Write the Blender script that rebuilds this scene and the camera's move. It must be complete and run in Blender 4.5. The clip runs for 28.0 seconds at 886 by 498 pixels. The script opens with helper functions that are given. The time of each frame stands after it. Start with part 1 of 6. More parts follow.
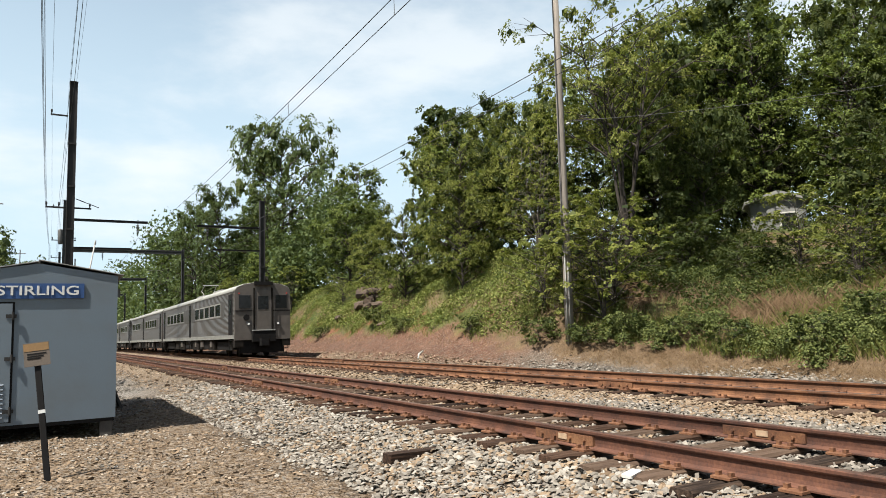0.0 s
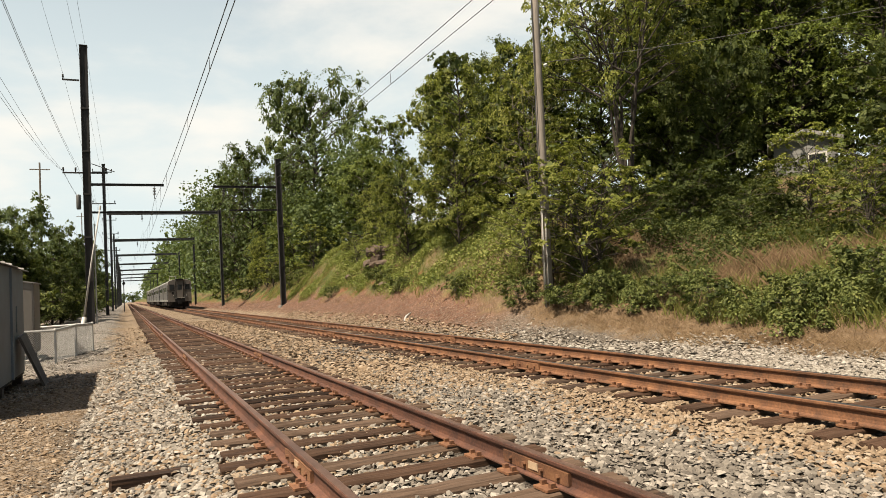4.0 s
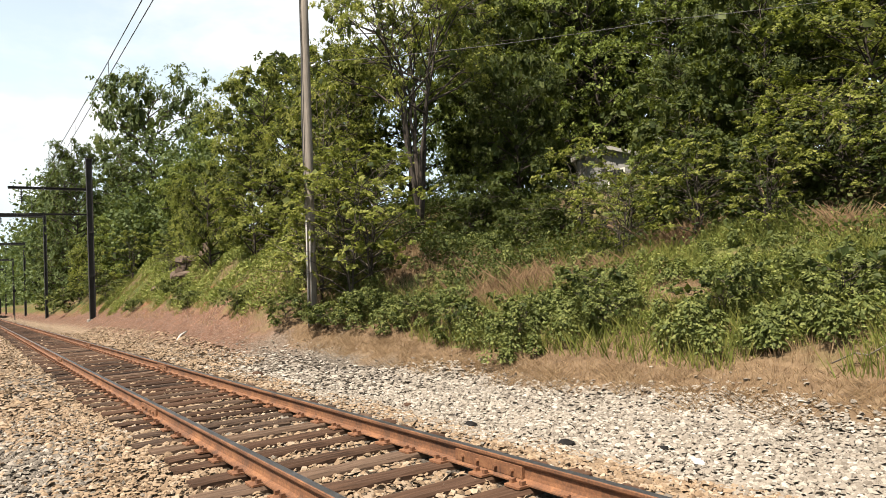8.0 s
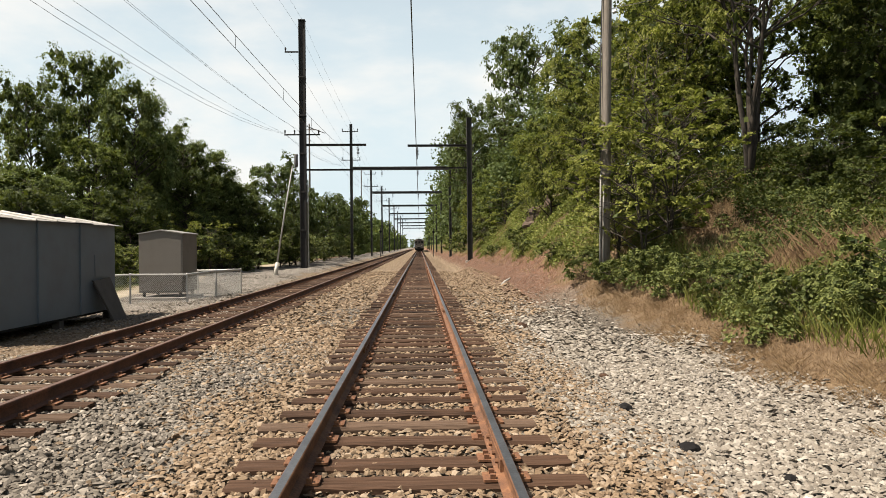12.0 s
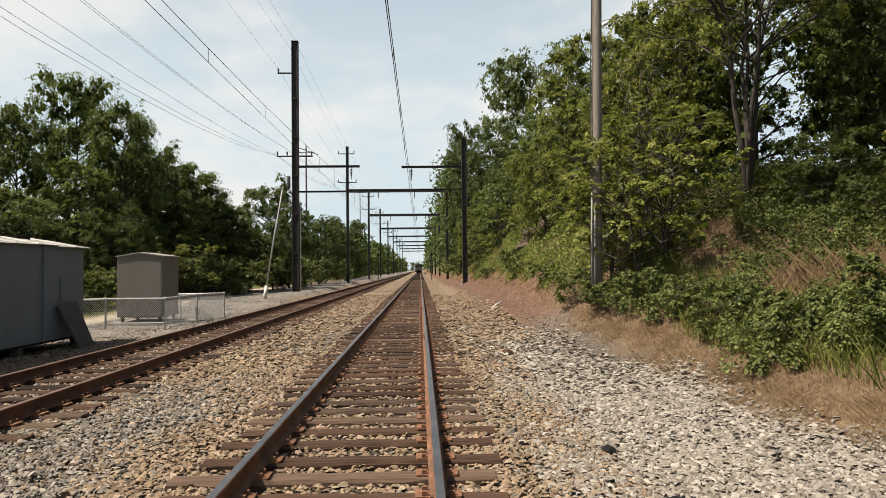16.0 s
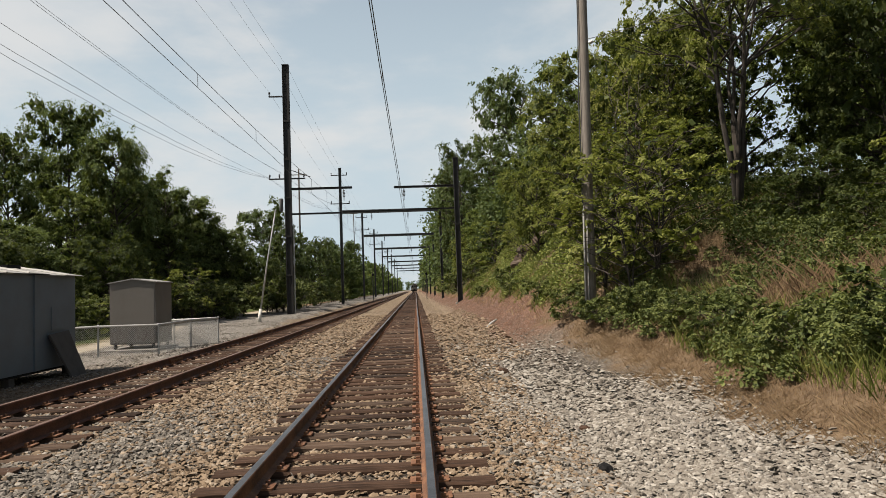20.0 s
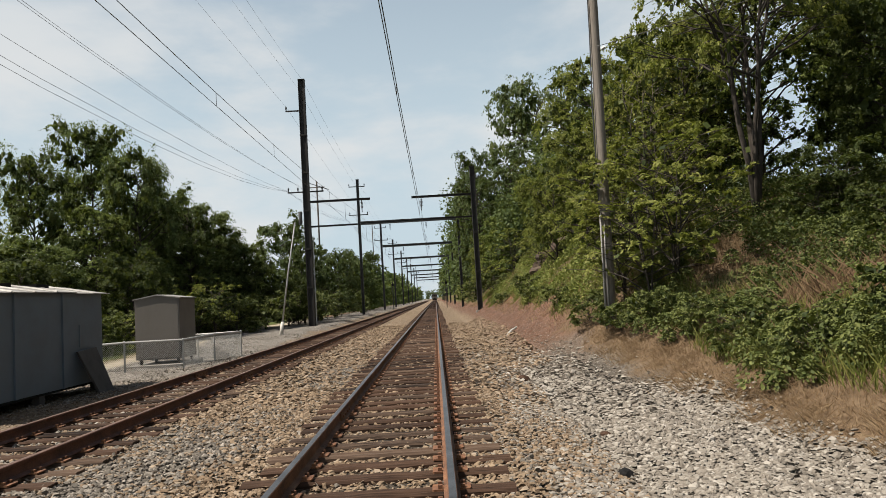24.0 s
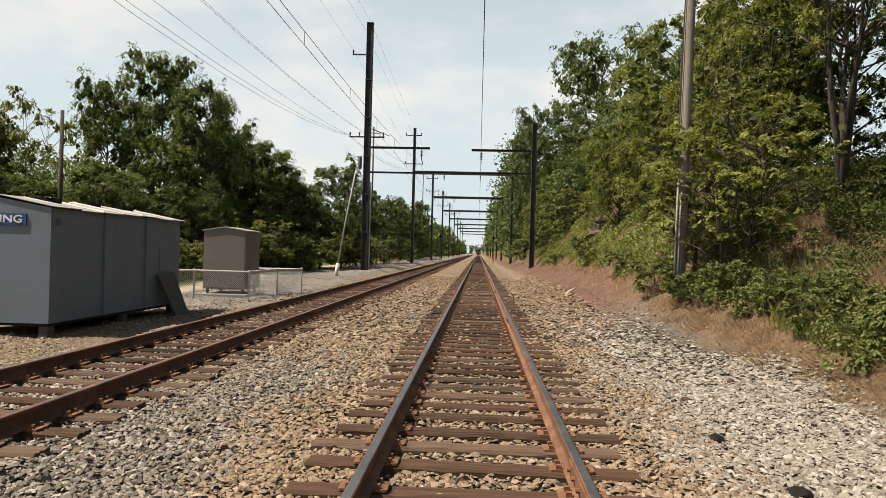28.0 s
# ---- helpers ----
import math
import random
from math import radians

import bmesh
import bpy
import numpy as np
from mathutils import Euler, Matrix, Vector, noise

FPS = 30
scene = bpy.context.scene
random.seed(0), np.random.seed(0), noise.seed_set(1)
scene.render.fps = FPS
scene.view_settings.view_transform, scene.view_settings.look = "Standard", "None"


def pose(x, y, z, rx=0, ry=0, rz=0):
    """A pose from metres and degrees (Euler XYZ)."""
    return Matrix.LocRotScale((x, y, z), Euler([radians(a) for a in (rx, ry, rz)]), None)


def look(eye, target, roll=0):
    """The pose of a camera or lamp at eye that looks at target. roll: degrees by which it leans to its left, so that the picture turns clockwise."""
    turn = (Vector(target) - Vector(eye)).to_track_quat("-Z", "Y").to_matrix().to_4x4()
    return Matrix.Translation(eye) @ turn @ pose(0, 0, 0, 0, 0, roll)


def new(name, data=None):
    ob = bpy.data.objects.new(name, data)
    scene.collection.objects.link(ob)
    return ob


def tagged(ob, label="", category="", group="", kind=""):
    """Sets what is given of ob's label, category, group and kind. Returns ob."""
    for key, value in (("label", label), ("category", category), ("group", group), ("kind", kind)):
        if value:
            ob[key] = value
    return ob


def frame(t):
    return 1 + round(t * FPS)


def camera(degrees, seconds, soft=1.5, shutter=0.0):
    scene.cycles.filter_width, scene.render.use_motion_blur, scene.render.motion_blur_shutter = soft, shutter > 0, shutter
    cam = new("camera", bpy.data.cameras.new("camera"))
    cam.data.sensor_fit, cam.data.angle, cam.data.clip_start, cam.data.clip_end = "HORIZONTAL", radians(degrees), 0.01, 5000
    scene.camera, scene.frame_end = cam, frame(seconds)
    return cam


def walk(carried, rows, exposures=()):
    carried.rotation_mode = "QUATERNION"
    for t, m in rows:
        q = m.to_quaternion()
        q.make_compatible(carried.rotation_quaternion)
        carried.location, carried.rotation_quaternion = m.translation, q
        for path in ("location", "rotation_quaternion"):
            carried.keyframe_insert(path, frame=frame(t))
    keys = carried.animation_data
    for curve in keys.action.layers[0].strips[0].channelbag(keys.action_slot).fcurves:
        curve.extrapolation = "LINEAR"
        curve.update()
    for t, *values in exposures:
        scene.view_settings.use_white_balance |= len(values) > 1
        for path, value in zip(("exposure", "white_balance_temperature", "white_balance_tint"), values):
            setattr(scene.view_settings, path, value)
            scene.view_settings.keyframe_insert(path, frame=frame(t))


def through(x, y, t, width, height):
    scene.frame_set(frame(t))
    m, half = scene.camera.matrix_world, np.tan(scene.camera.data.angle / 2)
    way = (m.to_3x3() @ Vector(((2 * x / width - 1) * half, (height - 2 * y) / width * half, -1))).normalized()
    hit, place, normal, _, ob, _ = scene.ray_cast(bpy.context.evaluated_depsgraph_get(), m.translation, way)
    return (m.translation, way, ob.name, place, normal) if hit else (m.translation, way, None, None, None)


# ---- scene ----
cam = camera(65.5, 28.0, soft=0.5)
# seconds, place of the eye, yaw, pitch and lean in degrees
PATH = [
    (0, -10.114, 2.719, 1.189, -29.95, 6.79, -2.07),
    (0.5, -9.708, 2.705, 1.193, -22.58, 4.81, -2.13),
    (1, -9.270, 2.824, 1.232, -24.39, 4.91, -1.69),
    (1.5, -8.892, 2.827, 1.254, -26.05, 5.20, -3.49),
    (2, -8.474, 2.775, 1.276, -24.23, 2.40, -2.82),
    (2.5, -8.148, 2.716, 1.332, -26.12, 3.60, -2.05),
    (4.5, -6.315, 2.683, 1.514, -24.64, 2.73, -3.38),
    (5, -5.993, 2.639, 1.548, -29.12, 3.49, -0.52),
    (6, -5.058, 2.890, 1.598, -22.66, 2.81, -3.52),
    (6.5, -4.496, 2.348, 1.695, -25.85, 2.09, -1.69),
    (7, -3.953, 2.394, 1.711, -29.68, 0.05, -4.95),
    (7.5, -3.360, 2.358, 1.605, -32.93, 2.69, -4.10),
    (8, -2.794, 2.263, 1.567, -34.50, 3.00, -3.16),
    (8.5, -2.308, 2.165, 1.573, -39.84, 1.59, -4.13),
    (9, -1.885, 2.038, 1.583, -36.12, 0.42, -4.86),
    (9.5, -1.496, 1.805, 1.589, -28.48, 0.29, -2.82),
    (10, -1.074, 1.692, 1.618, -29.27, -0.53, -4.28),
    (10.5, -0.759, 1.585, 1.608, -20.52, 1.69, -1.51),
    (11, -0.423, 1.502, 1.616, -8.35, 2.05, -1.82),
    (11.5, -0.135, 1.612, 1.622, -5.87, 2.11, -1.29),
    (12, 0.143, 1.475, 1.673, -1.94, -0.22, -0.52),
    (12.5, 0.309, 1.666, 1.626, -3.56, 1.14, -0.32),
    (14.5, 0.666, 1.993, 1.598, -0.91, 2.54, -1.75),
    (15, 0.641, 2.297, 1.615, -1.33, 1.24, -2.04),
    (15.5, 0.719, 2.304, 1.613, 0.91, 1.74, -0.23),
    (16, 0.636, 2.411, 1.644, -1.91, 1.69, -0.66),
    (16.5, 0.639, 2.392, 1.651, -2.20, 2.31, -0.47),
    (17, 0.647, 2.428, 1.659, -2.06, 2.68, -1.16),
    (17.5, 0.692, 2.411, 1.648, -2.28, 3.20, -1.46),
    (18, 0.677, 2.409, 1.657, -2.70, 3.28, -1.80),
    (18.5, 0.699, 2.411, 1.661, -2.63, 3.19, -1.56),
    (19, 0.657, 2.452, 1.688, -2.85, 3.46, -1.28),
    (19.5, 0.708, 2.403, 1.667, -2.50, 3.27, -1.46),
    (20, 0.683, 2.423, 1.657, -2.39, 3.24, -2.03),
    (20.5, 0.731, 2.410, 1.655, -2.24, 3.29, -2.33),
    (21, 0.727, 2.387, 1.656, -2.33, 3.33, -2.67),
    (21.5, 0.724, 2.404, 1.644, -2.71, 3.42, -2.85),
    (23.5, 0.698, 2.339, 1.664, -2.91, 3.99, -3.27),
    (24, 0.709, 2.290, 1.677, -0.84, 4.01, -3.40),
    (24.5, 0.446, 1.918, 1.637, 15.14, 2.47, -2.67),
    (25, 0.465, 1.893, 1.623, 14.98, -0.01, -2.50),
    (25.5, 0.313, 2.013, 1.671, 7.45, 0.39, -1.64),
    (26, 0.312, 1.995, 1.654, 8.90, 0.05, -1.07),
    (26.5, 0.241, 1.943, 1.577, 17.35, -0.71, 0.52),
    (27, 0.083, 1.928, 1.568, 16.35, -2.35, 0.04),
    (27.5, -0.040, 1.981, 1.659, 8.94, 0.30, 0.30),
    (28, -0.001, 2.134, 1.646, 2.95, 0.24, 1.46),
]


def eye_pose(x, y, z, yaw, pitch, lean):
    """A camera pose: turned by yaw about the upright, tipped up by pitch, leaning by lean."""
    turn = Matrix.Rotation(radians(yaw), 4, "Z") @ Matrix.Rotation(radians(90 + pitch), 4, "X") @ Matrix.Rotation(radians(lean), 4, "Z")
    return Matrix.Translation((x, y, z)) @ turn


EXPOSURES = [(0.0, 1.27, 6300, 9), (1.0, 0.97, 6500, 10), (2.5, 1.05, 6900, 11), (4.5, 1.28, 7500, 12), (6.0, 1.32, 7500, 12), (7.0, 1.32, 7600, 12), (8.0, 1.56, 6900, 12), (9.0, 1.52, 6000, 10), (10.2, 1.52, 6100, 10), (11.0, 1.27, 6600, 12), (12.5, 1.2, 7000, 12), (15.0, 1.04, 6900, 12), (17.0, 1.09, 6900, 12), (19.0, 1.11, 6900, 12), (20.0, 0.81, 6700, 12), (21.5, 0.84, 6700, 12), (24.0, 0.84, 6600, 11), (25.0, 0.75, 6800, 12), (26.5, 0.85, 7000, 12), (28.0, 1.08, 7100, 13)]
walk(cam, [(row[0], eye_pose(*row[1:])) for row in PATH], EXPOSURES)

# ---- world and sun ----
SUN_ELEVATION, SUN_TOWARDS = radians(60), Vector((-0.45, -0.13, 0.0)).normalized()


def build_sky():
    world = bpy.data.worlds.new("sky")
    scene.world = world
    world.use_nodes = True
    nt = world.node_tree
    nt.nodes.clear()
    out = nt.nodes.new("ShaderNodeOutputWorld")
    back = nt.nodes.new("ShaderNodeBackground")
    sky = nt.nodes.new("ShaderNodeTexSky")
    sky.sky_type = "NISHITA"
    sky.sun_disc = False
    sky.sun_elevation = SUN_ELEVATION
    sky.sun_rotation = math.atan2(SUN_TOWARDS.x, SUN_TOWARDS.y)
    sky.air_density, sky.dust_density, sky.ozone_density = 1.0, 2.5, 1.0
    co = nt.nodes.new("ShaderNodeTexCoord")
    sep = nt.nodes.new("ShaderNodeSeparateXYZ")
    nt.links.new(co.outputs["Generated"], sep.inputs[0])
    # summer haze: thick low down, thinning towards the zenith
    haze = nt.nodes.new("ShaderNodeMapRange")
    haze.inputs["From Min"].default_value, haze.inputs["From Max"].default_value = 0.1, 0.9
    haze.interpolation_type = "SMOOTHSTEP"
    haze.inputs["To Min"].default_value, haze.inputs["To Max"].default_value = 0.95, 0.0
    nt.links.new(sep.outputs["Z"], haze.inputs["Value"])
    veil = nt.nodes.new("ShaderNodeMix")
    veil.data_type = "RGBA"
    veil.inputs["B"].default_value = (6.35, 7.8, 8.65, 1)
    nt.links.new(haze.outputs["Result"], veil.inputs["Factor"])
    nt.links.new(sky.outputs[0], veil.inputs["A"])
    # soft white cloud
    flat = nt.nodes.new("ShaderNodeMapping")
    flat.inputs["Scale"].default_value = (1.6, 1.6, 4.2)
    nt.links.new(co.outputs["Generated"], flat.inputs["Vector"])
    cloud = nt.nodes.new("ShaderNodeTexNoise")
    cloud.inputs["Scale"].default_value = 1.7
    cloud.inputs["Detail"].default_value = 7
    cloud.inputs["Roughness"].default_value = 0.55
    cloud.inputs["Distortion"].default_value = 0.1
    nt.links.new(flat.outputs[0], cloud.inputs["Vector"])
    ramp = nt.nodes.new("ShaderNodeMapRange")
    ramp.inputs["From Min"].default_value, ramp.inputs["From Max"].default_value = 0.42, 0.66
    ramp.inputs["To Min"].default_value, ramp.inputs["To Max"].default_value = 0.0, 0.85
    ramp.interpolation_type = "SMOOTHSTEP"
    nt.links.new(cloud.outputs["Fac"], ramp.inputs["Value"])
    fade = nt.nodes.new("ShaderNodeMapRange")
    fade.inputs["From Min"].default_value, fade.inputs["From Max"].default_value = 0.3, 0.75
    fade.inputs["To Min"].default_value, fade.inputs["To Max"].default_value = 1.0, 0.08
    nt.links.new(sep.outputs["Z"], fade.inputs["Value"])
    thin = nt.nodes.new("ShaderNodeMath")
    thin.operation = "MULTIPLY"
    nt.links.new(ramp.outputs["Result"], thin.inputs[0])
    nt.links.new(fade.outputs["Result"], thin.inputs[1])
    mix = nt.nodes.new("ShaderNodeMix")
    mix.data_type = "RGBA"
    mix.inputs["B"].default_value = (8.4, 8.65, 8.7, 1)
    nt.links.new(thin.outputs[0], mix.inputs["Factor"])
    nt.links.new(veil.outputs["Result"], mix.inputs["A"])
    nt.links.new(mix.outputs["Result"], back.inputs["Color"])
    back.inputs["Strength"].default_value = 0.05
    nt.links.new(back.outputs[0], out.inputs[0])


build_sky()
sun = new("sun", bpy.data.lights.new("sun", "SUN"))
sun.data.energy, sun.data.angle, sun.data.color = 5.0, radians(0.6), (1.0, 0.93, 0.82)
sun_way = Vector((SUN_TOWARDS.x * math.cos(SUN_ELEVATION), SUN_TOWARDS.y * math.cos(SUN_ELEVATION), math.sin(SUN_ELEVATION)))
sun.matrix_world = look(sun_way * 50, (0, 0, 0))


# ---- materials ----
class Nodes:
    """A short hand for building a node material."""

    def __init__(self, name):
        self.mat = bpy.data.materials.new(name)
        self.mat.use_nodes = True
        self.tree = self.mat.node_tree
        self.shader = self.tree.nodes["Principled BSDF"]
        self.out = self.tree.nodes["Material Output"]

    def add(self, kind, **inputs):
        node = self.tree.nodes.new(kind)
        for key, value in inputs.items():
            self.put(node.inputs[key.replace("_", " ")], value)
        return node

    def put(self, socket, value):
        if isinstance(value, bpy.types.NodeSocket):
            self.tree.links.new(value, socket)
        else:
            socket.default_value = value

    def noise(self, scale, detail=4, rough=0.6, vector=None, distortion=0.0):
        n = self.add("ShaderNodeTexNoise", Scale=scale, Detail=detail, Roughness=rough, Distortion=distortion)
        self.put(n.inputs["Vector"], vector or self.place())
        return n.outputs["Fac"]

    def place(self, stretch=None):
        co = self.add("ShaderNodeTexCoord").outputs["Object"]
        if stretch:
            m = self.add("ShaderNodeMapping", Vector=co)
            m.inputs["Scale"].default_value = stretch
            return m.outputs[0]
        return co

    def ramp(self, fac, stops):
        r = self.add("ShaderNodeValToRGB", Fac=fac)
        els = r.color_ramp.elements
        while len(els) < len(stops):
            els.new(0.5)
        for el, (at, col) in zip(els, stops):
            el.position, el.color = at, (*col, 1)
        return r.outputs["Color"]

    def mix(self, fac, a, b, blend="MIX"):
        m = self.add("ShaderNodeMix")
        m.data_type, m.blend_type = "RGBA", blend
        self.put(m.inputs["Factor"], fac)
        self.put(m.inputs["A"], a if isinstance(a, bpy.types.NodeSocket) else (*a, 1))
        self.put(m.inputs["B"], b if isinstance(b, bpy.types.NodeSocket) else (*b, 1))
        return m.outputs["Result"]

    def math(self, op, a, b=0.0, c=0.0):
        m = self.add("ShaderNodeMath")
        m.operation = op
        for socket, value in zip(m.inputs, (a, b, c)):
            self.put(socket, value)
        return m.outputs[0]

    def step(self, value, low, high):
        m = self.add("ShaderNodeMapRange", Value=value)
        m.interpolation_type = "SMOOTHSTEP"
        m.inputs["From Min"].default_value, m.inputs["From Max"].default_value = low, high
        return m.outputs["Result"]

    def bump(self, height, strength=0.4, distance=0.01):
        b = self.add("ShaderNodeBump", Height=height, Strength=strength, Distance=distance)
        self.put(self.shader.inputs["Normal"], b.outputs[0])

    def finish(self, colour, rough=0.8, metal=0.0, spec=None):
        self.put(self.shader.inputs["Base Color"], colour if isinstance(colour, bpy.types.NodeSocket) else (*colour, 1))
        self.put(self.shader.inputs["Roughness"], rough)
        self.put(self.shader.inputs["Metallic"], metal)
        if spec is not None:
            self.shader.inputs["Specular IOR Level"].default_value = spec
        return self.mat


def island(n):
    return n.add("ShaderNodeNewGeometry").outputs["Random Per Island"]


def per_object(n):
    return n.add("ShaderNodeObjectInfo").outputs["Random"]


def leaf_material(name, dark, mid, light, through=0.35, glow=(0.16, 0.2, 0.02)):
    n = Nodes(name)
    patch = n.math("ADD", n.math("MULTIPLY", n.noise(0.5, 2), 0.35), n.math("MULTIPLY", n.noise(2.6, 2), 0.35))
    fac = n.math("ADD", n.math("MULTIPLY", island(n), 0.5), n.math("ADD", patch, n.math("MULTIPLY", n.math("SUBTRACT", per_object(n), 0.5), 0.16)))
    col = n.ramp(fac, [(0.12, dark), (0.55, mid), (0.98, light)])
    n.finish(col, 0.6, spec=0.12)
    trans = n.add("ShaderNodeBsdfTranslucent", Color=n.mix(0.5, col, glow))
    both = n.add("ShaderNodeMixShader", Fac=through)
    n.tree.links.new(n.shader.outputs[0], both.inputs[1])
    n.tree.links.new(trans.outputs[0], both.inputs[2])
    n.tree.links.new(both.outputs[0], n.out.inputs[0])
    return n.mat


def plain_material(name, colour, rough=0.7, metal=0.0, wear=0.25, scale=3.0, fine=60.0, relief=0.15, other=None, spec=None):
    """A surface with stains at a large scale and grain at a small one."""
    n = Nodes(name)
    other = other or tuple(c * 0.55 for c in colour)
    big, small = n.noise(scale, 5), n.noise(fine, 3)
    col = n.mix(n.math("MULTIPLY", n.step(big, 0.4, 0.72), wear * 2), colour, other)
    col = n.mix(n.math("MULTIPLY", n.step(small, 0.45, 0.7), wear), col, other)
    n.bump(small, relief, 0.004)
    return n.finish(col, n.math("ADD", n.math("MULTIPLY", big, 0.2), rough - 0.1), metal, spec)


def wood_material(name, colour, other, axis=0, rough=0.85):
    n = Nodes(name)
    stretch = [14.0, 14.0, 14.0]
    stretch[axis] = 0.8
    grain = n.noise(2.2, 6, 0.7, n.place(stretch))
    tone = n.math("ADD", grain, n.math("MULTIPLY", n.math("SUBTRACT", per_object(n), 0.5), 0.3))
    col = n.ramp(tone, [(0.3, other), (0.52, colour), (0.75, tuple(min(1, c * 1.5) for c in colour))])
    n.bump(grain, 0.8, 0.01)
    return n.finish(col, rough, spec=0.15)


def stone_material(name, tones):
    n = Nodes(name)
    col = n.ramp(island(n), [(k / (len(tones) - 1), c) for k, c in enumerate(tones)])
    col = n.mix(n.math("MULTIPLY", n.noise(70, 3), 0.5), col, tuple(c * 0.6 for c in tones[0]))
    n.bump(n.noise(120, 3), 0.3, 0.003)
    return n.finish(col, 0.9, spec=0.2)


def ground_material():
    """One sheet: track ballast, pale stone shoulder, red cut bank, dusty lane and grass, each by its stretch of the plan."""
    n = Nodes("ground")
    co = n.place()
    sep = n.add("ShaderNodeSeparateXYZ", Vector=co)
    wob = n.math("MULTIPLY", n.math("SUBTRACT", n.noise(0.6, 5, 0.65), 0.5), 2.6)
    x = n.math("ADD", sep.outputs[0], wob)
    y = n.math("ADD", sep.outputs[1], n.math("MULTIPLY", wob, 3.0))
    cells = n.add("ShaderNodeTexVoronoi", Scale=24.0)
    cells.distance = "MANHATTAN"
    n.put(cells.inputs["Vector"], n.mix(0.06, co, n.add("ShaderNodeTexNoise", Scale=30.0).outputs["Color"]))
    cell = n.add("ShaderNodeSeparateColor", Color=cells.outputs["Color"]).outputs[0]
    gap = n.step(cells.outputs["Distance"], 0.95, 0.5)
    dry = n.ramp(n.noise(2.5, 8, 0.75), [(0.32, (0.0307, 0.0198, 0.0128)), (0.5, (0.0798, 0.0523, 0.03)), (0.7, (0.14, 0.1, 0.0613))])
    dry = n.mix(n.math("MULTIPLY", cell, 0.4), dry, (0.204, 0.147, 0.0924))
    tan = n.ramp(cell, [(0.0, (0.0638, 0.0447, 0.0294)), (0.4, (0.124, 0.089, 0.0575)), (0.75, (0.185, 0.137, 0.089)), (1.0, (0.255, 0.201, 0.144))])
    grey = n.ramp(cell, [(0.0, (0.0543, 0.0491, 0.0447)), (0.4, (0.102, 0.0941, 0.083)), (0.75, (0.16, 0.147, 0.131)), (1.0, (0.243, 0.223, 0.198))])
    pale = n.ramp(cell, [(0.0, (0.0638, 0.0543, 0.0434)), (0.35, (0.128, 0.112, 0.0924)), (0.7, (0.185, 0.166, 0.14)), (1.0, (0.268, 0.243, 0.211))])
    red = n.ramp(n.noise(1.6, 8, 0.7), [(0.3, (0.062, 0.027, 0.016)), (0.55, (0.135, 0.06, 0.034)), (0.8, (0.2, 0.108, 0.064))])
    straw = n.ramp(n.noise(5, 8, 0.75), [(0.3, (0.0383, 0.0262, 0.0166)), (0.5, (0.0924, 0.0626, 0.0383)), (0.72, (0.16, 0.118, 0.0753))])
    green = n.ramp(n.noise(1.2, 7, 0.7), [(0.3, (0.0223, 0.0319, 0.00958)), (0.5, (0.0479, 0.0638, 0.0192)), (0.68, (0.0958, 0.0958, 0.0319)), (0.85, (0.166, 0.128, 0.0575))])
    dust = n.ramp(n.noise(1.5, 7, 0.7), [(0.3, (0.217, 0.185, 0.14)), (0.6, (0.319, 0.281, 0.223)), (0.8, (0.37, 0.339, 0.281))])

    def between(value, a, b, soft=0.25):
        if not isinstance(b, float):
            return n.math("MULTIPLY", n.step(value, a - soft, a + soft), n.step(n.math("SUBTRACT", value, b), soft, -soft))
        return n.math("MULTIPLY", n.step(value, a - soft, a + soft), n.step(value, b + soft, b - soft))

    col = dry
    col = n.mix(n.math("MULTIPLY", between(x, -14.3, -11.7, 0.5), n.step(y, 90, 70)), col, dust)
    col = n.mix(n.math("MULTIPLY", between(x, -12.8, -6.4, 0.4), n.step(y, 21, 27)), col, grey)
    col = n.mix(n.step(x, -14.0, -15.2), col, green)
    stones = n.mix(n.math("MULTIPLY", n.step(n.noise(0.35, 3), 0.42, 0.6), n.step(y, 32, 18)), tan, grey)
    col = n.mix(between(x, -7.3, n.math("ADD", 2.6, n.math("MULTIPLY", n.step(y, 15, 28), 0.9)), 0.35), col, stones)
    col = n.mix(n.math("MULTIPLY", between(x, 2.3, 5.0, 0.7), n.step(y, 28, 15)), col, pale)
    col = n.mix(n.math("MULTIPLY", between(x, 3.2, 5.0, 0.4), n.step(y, 18, 27)), col, red)
    col = n.mix(between(x, 5.0, 6.3, 0.4), col, n.mix(n.step(y, 22, 30), straw, n.mix(n.step(n.noise(0.9, 4), 0.36, 0.5), red, green)))
    col = n.mix(n.step(x, 6.3, 7.4), col, n.mix(n.math("MULTIPLY", n.step(n.noise(0.45, 4), 0.45, 0.6), n.step(y, 30, 20)), green, straw))
    far_bed = n.math("MULTIPLY", between(x, -7.2, 3.2, 0.5), n.step(y, 26, 44))
    col = n.mix(n.math("MULTIPLY", far_bed, n.step(n.noise(3.0, 6, 0.7), 0.3, 0.65)), col, (0.27, 0.196, 0.126))
    stony = between(x, -7.4, 4.8, 0.5)
    stonier = between(x, -11.4, 4.8, 0.5)
    clods = n.step(n.noise(11, 6, 0.75), 0.42, 0.62)
    col = n.mix(n.math("MULTIPLY", n.math("MULTIPLY", clods, stonier), 0.45), col, n.mix(0.5, col, (0.55, 0.5, 0.44)))
    n.bump(n.math("ADD", n.math("MULTIPLY", n.math("MULTIPLY", gap, stonier), 1.2), n.noise(9, 6)), 0.9, 0.03)
    # shade in the gaps between stones, painted into the ground colour
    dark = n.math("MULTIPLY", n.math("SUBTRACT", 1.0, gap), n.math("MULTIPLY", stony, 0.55))
